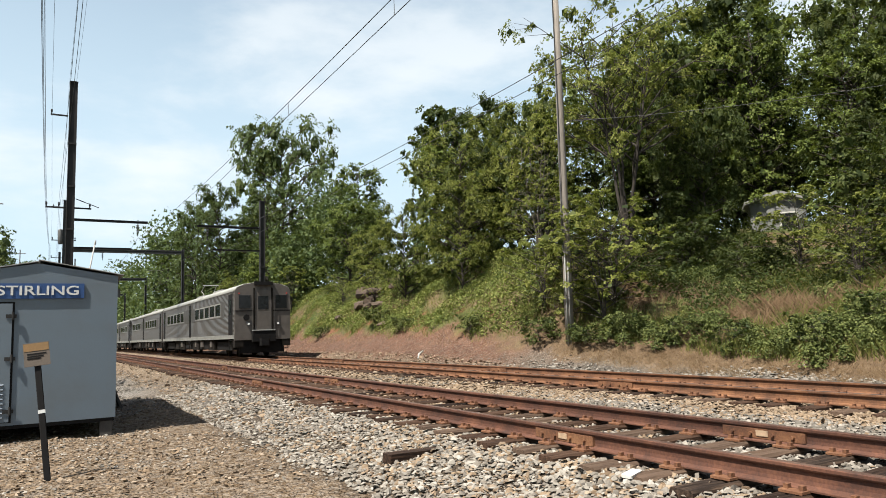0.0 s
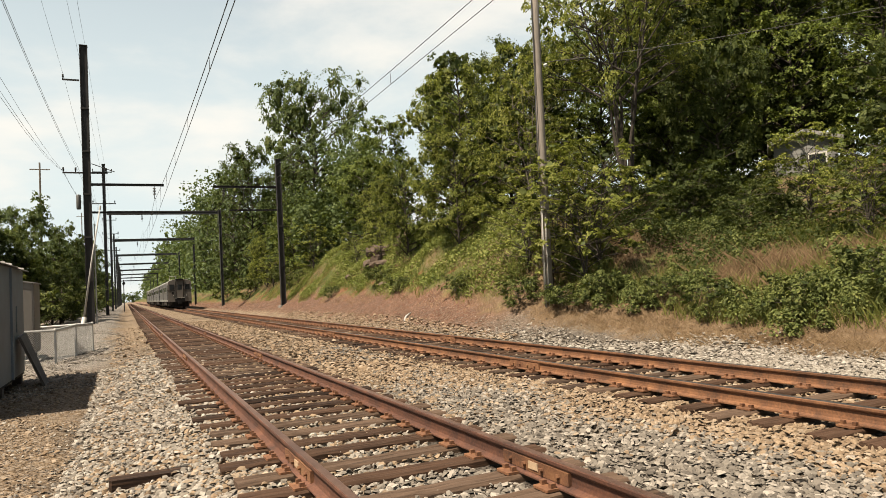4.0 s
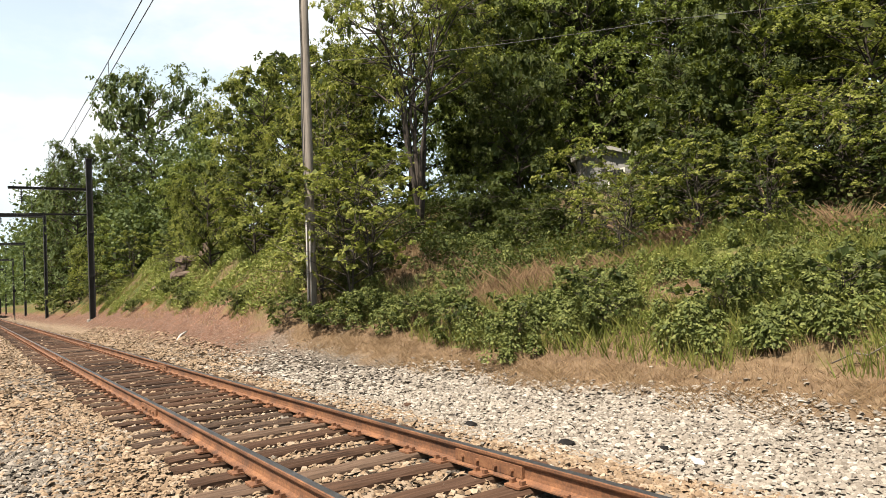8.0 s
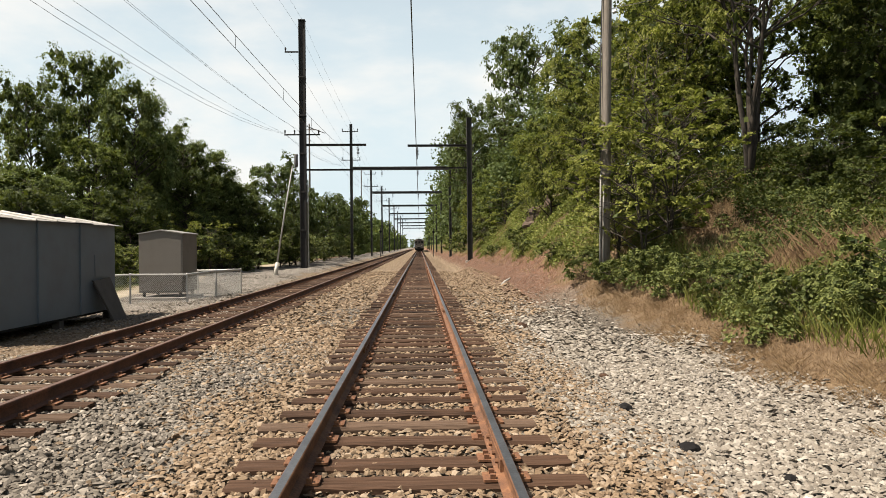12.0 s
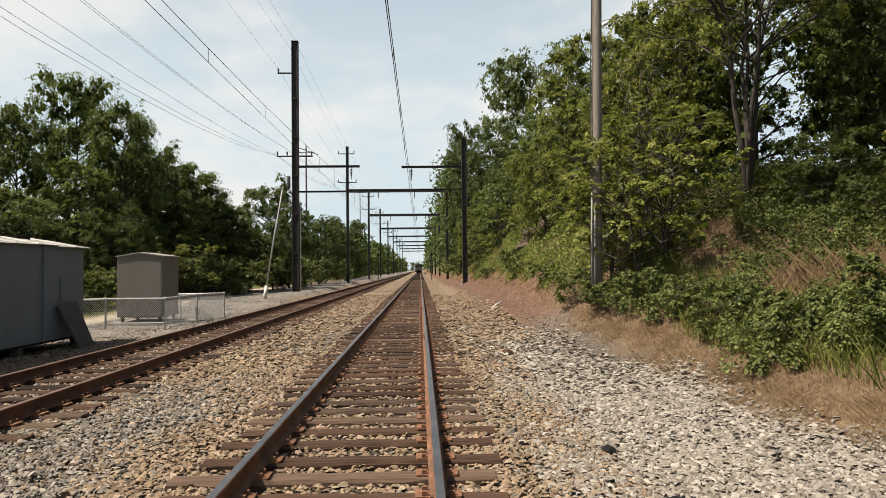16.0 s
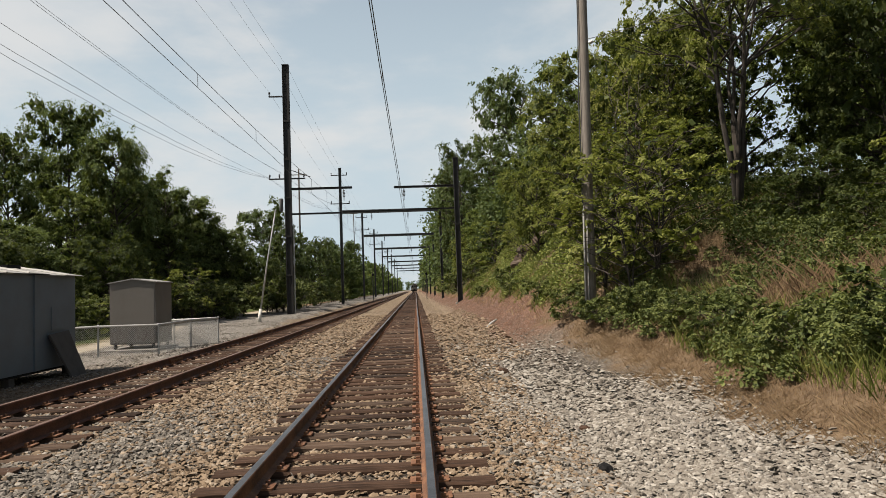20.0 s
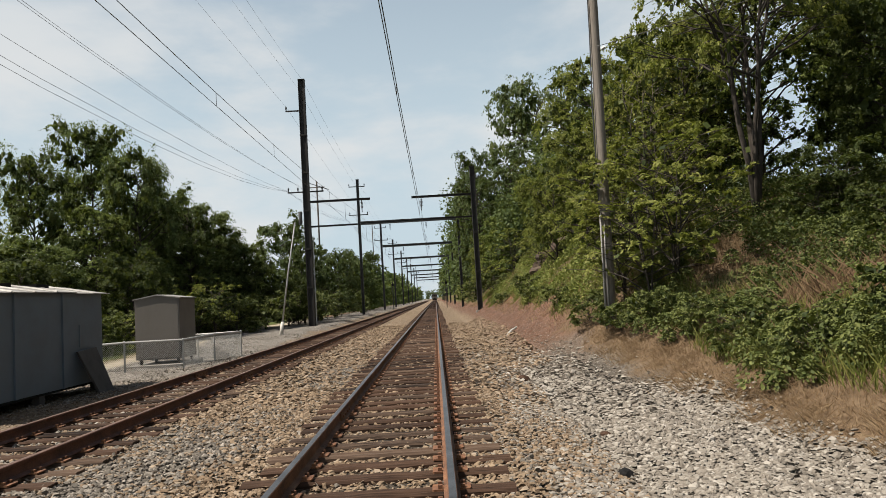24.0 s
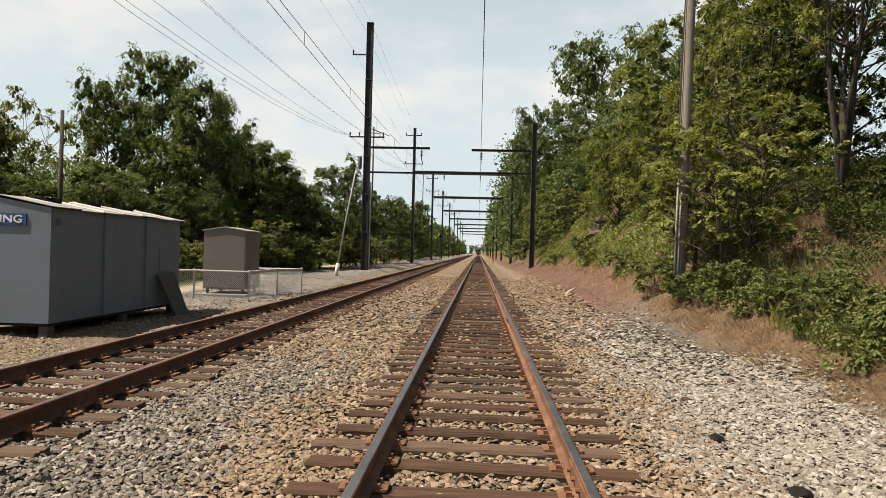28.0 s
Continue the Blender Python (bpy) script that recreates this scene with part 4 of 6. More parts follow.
# ---- the train ----
def build_train():
    """Four fluted stainless cars, the rear end towards the camera; the thing's origin is at rail level under its rear end."""
    ob = thing("commuter_train", "four fluted stainless steel commuter cars with grey ends and dark windows", "train", pose(0, 40, RAIL_TOP))
    length, half, floor, eave = 26.0, 1.52, 1.12, 3.55
    crown = [(-half, eave), (-1.4, 3.74), (-1.05, 3.89), (-0.5, 3.98), (0, 4.01), (0.5, 3.98), (1.05, 3.89), (1.4, 3.74), (half, eave)]

    def side(s, near, far):
        return sorted((s * (half + near), s * (half + far)))

    for c in range(4):
        y0 = c * (length + 0.7)
        y1 = y0 + length
        car = part("car", Builder().sweep_y([(-half, floor - 0.12), (half, floor - 0.12), (half, eave)] + crown[::-1][1:-1] + [(-half, eave)], y0 + 0.1, y1 - 0.1).mesh("car", "steel"), ob, "fluted stainless car body")
        part("roof", Builder().sweep_y([(x * 1.012, z + 0.015) for x, z in crown] + [(x * 0.98, z - 0.06) for x, z in crown[::-1]], y0 + 0.08, y1 - 0.08).mesh("roof", "roof_pale", True), car, "pale dusty roof")
        part("roof_hatch", Builder().box(-0.6, 0.6, y0 + 7.5, y0 + 10.0, 3.95, 4.14, 0.06).mesh("roof_hatch", "roof_pale"), car)
        for s in (-1, 1):
            part("window_band", Builder().box(*side(s, 0.0, 0.006), y0 + 2.4, y1 - 2.2, 2.2, 3.1).mesh("window_band", "smooth_steel"), car)
            part("sill_band", Builder().box(*side(s, 0.0, 0.02), y0 + 0.12, y1 - 0.12, floor - 0.12, floor + 0.08).mesh("sill_band", "roof_pale"), car, "pale sill along the body")
            part("gutter", Builder().box(*side(s, 0.0, 0.03), y0 + 0.12, y1 - 0.12, eave - 0.03, eave + 0.02).mesh("gutter", "roof_pale"), car)
            for k in range(10):
                yw = y0 + (3.4 + 1.6 * k if k < 5 else 15.6 + 1.6 * (k - 5))
                pane = part("window", Builder().box(*side(s, 0.0, 0.012), yw, yw + 1.42, 2.26, 3.06).mesh("window", "roof_pale"), car, "pale window frame with dark glass")
                part("pane", Builder().box(*side(s, 0.0, 0.018), yw + 0.09, yw + 1.33, 2.35, 2.98).mesh("pane", "glass"), pane)
            for yd, wd in ((y0 + 0.45, 0.9), (y0 + length / 2 - 0.3, 0.75), (y1 - 1.35, 0.9)):
                # no recess is cut: its shade is put in as a black panel
                door = part("door", Builder().box(*side(s, 0.0, 0.016), yd, yd + wd, floor, 3.4).mesh("door", "black"), car, "flush door panel coloured black for the shade of its recess")
                part("pane", Builder().box(*side(s, 0.016, 0.024), yd + 0.2, yd + wd - 0.2, 2.3, 3.1).mesh("pane", "glass"), door)
                b = Builder()
                for z in (0.4, 0.65, 0.9):
                    b.box(*side(s, -0.28, 0.0), yd, yd + wd, z, z + 0.03)
                for ys in (yd, yd + wd - 0.04):
                    b.box(*side(s, -0.04, 0.0), ys, ys + 0.04, 0.4, floor - 0.12)
                part("steps", b.mesh("steps", "end_dark"), car)
        for e, ye in ((-1, y0), (1, y1)):
            face = ye if e < 0 else ye - 0.12

            def out(near, far):
                return (ye - far, ye - near) if e < 0 else (ye + near, ye + far)

            ring = [(-half + 0.02, floor - 0.2), (half - 0.02, floor - 0.2), (half - 0.02, eave)] + [(x * 0.985, z) for x, z in crown[::-1][1:-1]] + [(-half + 0.02, eave)]
            end = part("end", Builder().sweep_y(ring, face, face + 0.12).mesh("end", "front_grey"), car, "dull grey car end with a central door")
            part("end_door", Builder().box(-0.44, 0.44, *out(0.001, 0.05), floor + 0.05, 3.6).mesh("end_door", "front_grey"), end)
            for s in (-1, 1):
                part("door_post", Builder().box(*sorted((s * 0.45, s * 0.53)), *out(0.001, 0.08), floor, 3.7).mesh("door_post", "end_dark"), end)
                part("end_window", Builder().box(*sorted((s * 0.68, s * 1.3)), *out(0.002, 0.03), 2.6, 3.3).mesh("end_window", "glass"), end)
                part("headlight", Builder().tube([(s * 0.8, out(0.0, 0.09)[0], 1.77), (s * 0.8, out(0.0, 0.09)[1], 1.77)], [0.1, 0.1], 12).mesh("headlight", "can_grey"), end, "round lamp housing")
                part("lamp_glass", Builder().tube([(s * 0.8, out(0.09, 0.1)[0], 1.77), (s * 0.8, out(0.09, 0.1)[1], 1.77)], [0.055, 0.055], 10).mesh("lamp_glass", "lens"), end)
                part("marker_lamp", Builder().box(*sorted((s * 1.26, s * 1.33)), *out(0.002, 0.04), 3.38, 3.44).mesh("marker_lamp", "red_lens"), end)
                part("hand_rail", Builder().tube([(s * 0.58, out(0.08, 0.1)[0], 1.3), (s * 0.58, out(0.08, 0.1)[0], 3.0)], 0.018, 5).mesh("hand_rail", "smooth_steel"), end)
                part("crossbar", Builder().box(*sorted((s * 0.54, s * 1.48)), *out(0.002, 0.04), 2.44, 2.5).mesh("crossbar", "black"), end)
                part("corner_skirt", Builder().box(*sorted((s * 1.05, s * 1.5)), *out(-0.4, -0.02), 0.55, floor - 0.2).mesh("corner_skirt", "end_dark"), end)
            part("horn_box", Builder().tube([(-0.9, out(0.0, 0.08)[0], 2.12), (-0.9, out(0.0, 0.08)[1], 2.12)], 0.16, 12).mesh("horn_box", "black"), end)
            part("end_window", Builder().box(-0.28, 0.28, *out(0.051, 0.065), 2.55, 3.25).mesh("end_window", "glass"), end)
            part("headboard", Builder().box(-0.5, 0.5, *out(0.0, 0.18), 3.84, 4.04, 0.03).mesh("headboard", "black"), end)
            part("step_plate", Builder().box(-0.6, 0.6, *out(0.0, 0.25), floor + 0.28, floor + 0.33).mesh("step_plate", "galv"), end)
            part("gangway_sill", Builder().box(-0.62, 0.62, *out(0.0, 0.22), floor - 0.3, floor + 0.27).mesh("gangway_sill", "black"), end)
            part("coupler", Builder().box(-0.25, 0.25, *out(-0.6, 0.4), 0.6, 0.98, 0.05).mesh("coupler", "black"), end)
            part("pilot", Builder().box(-1.2, 1.2, *out(-0.6, -0.2), 0.22, 0.95).mesh("pilot", "black"), end)
        for k, (ya, yb, w) in enumerate(((5.8, 7.4, 1.4), (7.6, 10.4, 1.35), (10.6, 12.6, 1.42), (12.8, 15.8, 1.35), (16.0, 19.8, 1.4))):
            part("under_box", Builder().box(-w, w, y0 + ya, y0 + yb, 0.36 + 0.08 * (k % 2), floor - 0.12, 0.04).mesh("under_box", "black" if k % 2 else "end_dark"), car, "dark equipment box under the floor")
        for k, ya in enumerate((6.2, 9.0, 11.2, 16.6)):
            part("under_panel", Builder().box(-1.45, -1.36, y0 + ya, y0 + ya + 0.5 + 0.2 * (k % 2), 0.55, 0.9).mesh("under_panel", "front_grey"), car)
        for yb in (y0 + 3.4, y1 - 3.4):
            bogie = part("bogie", Builder().box(-1.3, -1.0, yb - 1.9, yb + 1.9, 0.4, 0.85, 0.05).box(1.0, 1.3, yb - 1.9, yb + 1.9, 0.4, 0.85, 0.05).box(-1.0, 1.0, yb - 0.4, yb + 0.4, 0.35, 0.9).mesh("bogie", "black"), car)
            for dy in (-1.3, 1.3):
                for s in (-1, 1):
                    part("wheel", Builder().tube([(s * 0.66, yb + dy, 0.44), (s * 0.82, yb + dy, 0.44)], 0.44, 20).mesh("wheel", "end_dark"), bogie)
        if c in (0, 1):
            yp = y0 + (13.5 if c == 0 else 12.0)
            up = 4.85 if c == 0 else 4.25
            b = Builder()
            for s in (-1, 1):
                b.tube([(s * 0.5, yp, 4.12), (s * 0.45, yp + 1.3, 4.12 + (up - 4.12) * 0.55), (s * 0.4, yp + 0.3, up)], 0.035, 5)
            b.tube([(-0.55, yp + 0.3, up), (0.55, yp + 0.3, up)], 0.035, 5)
            part("pantograph", b.mesh("pantograph", "roof_pale"), car)
            part("pan_base", Builder().box(-0.7, 0.7, yp - 0.9, yp + 1.5, 3.95, 4.1, 0.03).mesh("pan_base", "roof_pale"), car)
    return ob


train = build_train()


# ---- trees ----


def unit(v):
    return v / (np.linalg.norm(v, axis=-1, keepdims=True) + 1e-9)


def leaf_quads(centres, size, r, up=0.6, slim=0.5, droop=0.25, normal=None, way=None):
    """Four-cornered pointed leaves at the centres, facing and pointing at random or as given."""
    n = len(centres)
    if normal is None:
        normal = r.normal(size=(n, 3)) * [0.8, 0.8, 0.7] + [0, 0, up]
    if way is None:
        way = r.normal(size=(n, 3)) + [0, 0, -droop]
    normal = unit(normal)
    way = unit(way - (way * normal).sum(1, keepdims=True) * normal)
    side = np.cross(normal, way)
    s = size * r.uniform(0.6, 1.35, (n, 1))
    tip = centres + way * s * 0.5
    base = centres - way * s * 0.5
    fold = normal * s * r.uniform(-0.12, 0.12, (n, 1))
    a = centres + side * s * slim * 0.5 + fold
    b = centres - side * s * slim * 0.5 + fold
    return np.stack([base, a, tip, b], 1)


def sprays(centres, out, radius, per, leaf, r, tilt=0.5, slim=0.55):
    """Flat fans of leaves at twig ends: each drooping outward from its middle."""
    n = len(centres)
    face = unit(np.array([0, 0, 0.9]) + tilt * out + 0.3 * r.normal(size=(n, 3)))
    along = unit(out + 0.35 * r.normal(size=(n, 3)) + [0, 0, 0.15])
    along = unit(along - (along * face).sum(1, keepdims=True) * face)
    across = np.cross(face, along)
    rho, th = r.uniform(0, 1, (n, per)) ** 0.6, r.uniform(0, 2 * math.pi, (n, per))
    u, v = 1.35 * rho * np.cos(th) + 0.25, 0.72 * rho * np.sin(th)
    lift = -0.3 * rho ** 2 + 0.13 * r.normal(size=(n, per))
    rad = radius[:, None, None]
    c = centres[:, None] + rad * (u[..., None] * along[:, None] + v[..., None] * across[:, None] + lift[..., None] * face[:, None])
    radial = u[..., None] * along[:, None] + v[..., None] * across[:, None]
    normal = face[:, None] + 0.42 * r.normal(size=(n, per, 3)) + 0.3 * radial
    way = unit(radial) + 0.45 * r.normal(size=(n, per, 3)) + [0, 0, -0.1]
    return leaf_quads(c.reshape(-1, 3), leaf, r, slim=slim, normal=normal.reshape(-1, 3), way=way.reshape(-1, 3))


def tree_template(seed, height, radius, leaves, leaf, low=0.25, stems=1, spread=0.12, limbs=16, clump=0.75, leafing="leaf_mid", bark="bark", trunk_r=0.16, airy=1.0, peak=0.45, thick=14):
    """Meshes of a trunk with limbs, a crown of leaf clumps and its dark, shade-coloured inside."""
    r = np.random.default_rng(seed)
    wood = Builder()
    tips = []
    for s in range(stems):
        turn = 2 * math.pi * s / max(stems, 1) + r.uniform(0, 1)
        lean = np.array([math.cos(turn), math.sin(turn)]) * spread * height * (1.0 if stems > 1 else 0.3)
        h = height * r.uniform(0.8, 0.93)
        line = []
        for k in range(8):
            f = k / 7
            wob = r.normal(size=2) * 0.02 * height * f
            line.append(np.array([lean[0] * f ** 1.3 + wob[0], lean[1] * f ** 1.3 + wob[1], h * f - (0.3 if k == 0 else 0)]))
        tr = trunk_r * (1.0 if stems == 1 else 0.75)
        wood.tube(line, [tr * (1.25 if k == 0 else 1 - 0.86 * k / 7) for k in range(8)], 7)
        count = limbs // stems + 1
        for q in range(count):
            f = low + (0.97 - low) * (q + r.uniform(0, 0.8)) / count
            i = min(6, int(f * 7))
            start = line[i] + (line[i + 1] - line[i]) * (f * 7 - i)
            rel = (f - low) / (1 - low)
            reach = radius * airy * (max(0.0, 1 - (abs(rel - peak) / (0.62 if rel > peak else 0.95)) ** 2.2) ** 0.5 * r.uniform(0.65, 1.12) + 0.12)
            turn = q * 2.4 + r.uniform(-0.6, 0.6) + s
            rise = r.uniform(0.15, 0.6)
            end = start + np.array([math.cos(turn) * reach, math.sin(turn) * reach, rise * reach])
            mid = (start + end) / 2 + r.normal(size=3) * 0.06 * reach + np.array([0, 0, 0.08 * reach])
            lr = tr * (1 - 0.8 * f) * 0.5 + 0.012
            wood.tube([start, mid, end], [lr, lr * 0.65, lr * 0.25], 5, False)
            tips += [(end, 1.0), (mid * 0.35 + end * 0.65, 0.9)]
            if reach > radius * 0.5:
                tips.append((mid, 0.7))
            for b in range(3):
                a = mid + (end - mid) * r.uniform(-0.3, 0.8)
                t2 = turn + r.choice([-1, 1]) * r.uniform(0.5, 1.2)
                l2 = reach * r.uniform(0.25, 0.5)
                e2 = a + np.array([math.cos(t2) * l2, math.sin(t2) * l2, r.uniform(-0.1, 0.5) * l2])
                wood.tube([a, e2], [lr * 0.45, lr * 0.15], 4, False)
                tips.append((e2, 0.8))
        tips.append((line[-1], 0.8))
    tips_c = np.array([t for t, _ in tips])
    weight = np.array([w for _, w in tips])
    keep = r.uniform(size=len(tips_c)) < 0.85
    tips_c, weight = tips_c[keep], weight[keep]
    rad = clump * r.uniform(0.5, 1.25, len(tips_c)) * weight
    share = rad ** 2 / (rad ** 2).sum()
    per = 24
    fans = leaves // per
    pick = r.choice(len(tips_c), fans, p=share)
    out = unit(r.normal(size=(fans, 3)) + [0, 0, 0.35])
    axis = np.array([0, 0, 0.3]) + tips_c[pick] * [0.5 / radius, 0.5 / radius, 0.0]
    out = unit(out + axis)
    at = tips_c[pick] + out * r.uniform(0.35, 1.05, (fans, 1)) * rad[pick][:, None] * [1.15, 1.15, 0.85]
    crown = sprays(at, out, clump * r.uniform(0.32, 0.62, fans), per, leaf, r)
    # larger dark leaves inside the clumps: the crown's inner shade, given by colour
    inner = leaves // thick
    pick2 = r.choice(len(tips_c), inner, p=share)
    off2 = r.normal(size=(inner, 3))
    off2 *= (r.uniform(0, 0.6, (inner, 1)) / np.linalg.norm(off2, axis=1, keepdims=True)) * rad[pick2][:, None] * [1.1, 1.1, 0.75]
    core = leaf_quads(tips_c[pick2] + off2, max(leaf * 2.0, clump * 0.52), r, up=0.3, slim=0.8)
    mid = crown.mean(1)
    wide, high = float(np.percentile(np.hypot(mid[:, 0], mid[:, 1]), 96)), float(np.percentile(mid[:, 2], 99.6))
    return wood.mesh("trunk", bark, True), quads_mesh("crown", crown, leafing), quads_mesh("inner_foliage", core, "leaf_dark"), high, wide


def tree_from(meshes, name, label, x, y, turn, scale, sz=1.0, category="tree", group="lineside trees", sink=0.05, z=None):
    base = float(ground_z(x, y)) - sink if z is None else z
    ob = thing(name, label, category, pose(x, y, base, 0, 0, turn), group)
    ob.scale = (scale, scale, scale * sz)
    part("trunk", meshes[0], ob)
    part("crown", meshes[1], ob)
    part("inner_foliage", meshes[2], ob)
    return ob


KINDS = dict(
    broad=[tree_template(21 + k, 10, 3.6, 12000, 0.25, 0.04, limbs=30, clump=1.0, trunk_r=0.2) for k in range(2)],
    yellow=[tree_template(31 + k, 10, 3.6, 16000, 0.18, 0.04, limbs=40, clump=0.95, leafing="leaf_yellow", trunk_r=0.14) for k in range(2)],
    near=[tree_template(41 + k, 10, 3.6, 15000, 0.205, 0.05, limbs=36, clump=0.82, leafing="leaf_mid", trunk_r=0.16) for k in range(2)],
    airy=[tree_template(51, 12.5, 4.0, 19000, 0.17, 0.42, stems=6, spread=0.2, limbs=54, clump=0.7, leafing="leaf_yellow", trunk_r=0.19, thick=40)],
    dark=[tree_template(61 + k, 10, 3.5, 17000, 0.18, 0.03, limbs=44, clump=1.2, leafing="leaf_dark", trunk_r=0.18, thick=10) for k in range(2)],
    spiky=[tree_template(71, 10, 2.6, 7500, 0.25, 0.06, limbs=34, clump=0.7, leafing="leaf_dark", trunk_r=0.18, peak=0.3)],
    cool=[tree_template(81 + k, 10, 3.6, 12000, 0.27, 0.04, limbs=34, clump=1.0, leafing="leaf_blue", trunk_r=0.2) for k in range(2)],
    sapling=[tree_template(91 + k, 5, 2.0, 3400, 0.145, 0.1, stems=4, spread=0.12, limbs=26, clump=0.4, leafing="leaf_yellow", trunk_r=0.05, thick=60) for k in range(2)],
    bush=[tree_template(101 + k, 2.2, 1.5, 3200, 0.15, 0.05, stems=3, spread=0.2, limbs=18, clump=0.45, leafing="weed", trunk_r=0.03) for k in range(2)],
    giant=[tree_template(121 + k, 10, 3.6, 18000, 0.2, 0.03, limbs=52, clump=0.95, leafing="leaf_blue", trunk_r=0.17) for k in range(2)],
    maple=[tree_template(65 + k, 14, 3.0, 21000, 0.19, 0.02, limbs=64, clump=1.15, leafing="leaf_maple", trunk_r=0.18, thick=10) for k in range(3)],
    # dark leaves here hold the understory's shade in their colour
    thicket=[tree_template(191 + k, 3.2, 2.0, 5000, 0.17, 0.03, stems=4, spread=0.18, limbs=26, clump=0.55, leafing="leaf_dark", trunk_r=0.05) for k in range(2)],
    golden=[tree_template(121 + k, 11, 3.4, 24000, 0.2, 0.03, limbs=70, clump=0.9, leafing="leaf_golden", trunk_r=0.16, thick=10) for k in range(2)],
    thin=[tree_template(111, 9, 2.8, 4200, 0.18, 0.2, stems=4, spread=0.14, limbs=32, clump=0.6, leafing="leaf_golden", bark="pale_bark", trunk_r=0.1)],
)

TALL = dict(
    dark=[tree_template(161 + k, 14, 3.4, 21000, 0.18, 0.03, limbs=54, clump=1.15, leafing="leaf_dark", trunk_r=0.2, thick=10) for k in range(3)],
    near=[tree_template(141, 14, 3.4, 15000, 0.22, 0.05, limbs=46, clump=0.85, leafing="leaf_mid", trunk_r=0.18)],
    broad=[tree_template(171 + k, 14, 3.4, 13000, 0.25, 0.04, limbs=42, clump=1.0, trunk_r=0.2) for k in range(2)],
    yellow=[tree_template(151 + k, 14, 3.4, 12500, 0.23, 0.04, limbs=44, clump=0.85, leafing="leaf_yellow", trunk_r=0.16) for k in range(2)],
    giant=[tree_template(181 + k, 18, 3.4, 16000, 0.24, 0.02, limbs=64, clump=0.95, leafing="leaf_blue", trunk_r=0.2) for k in range(2)],
)

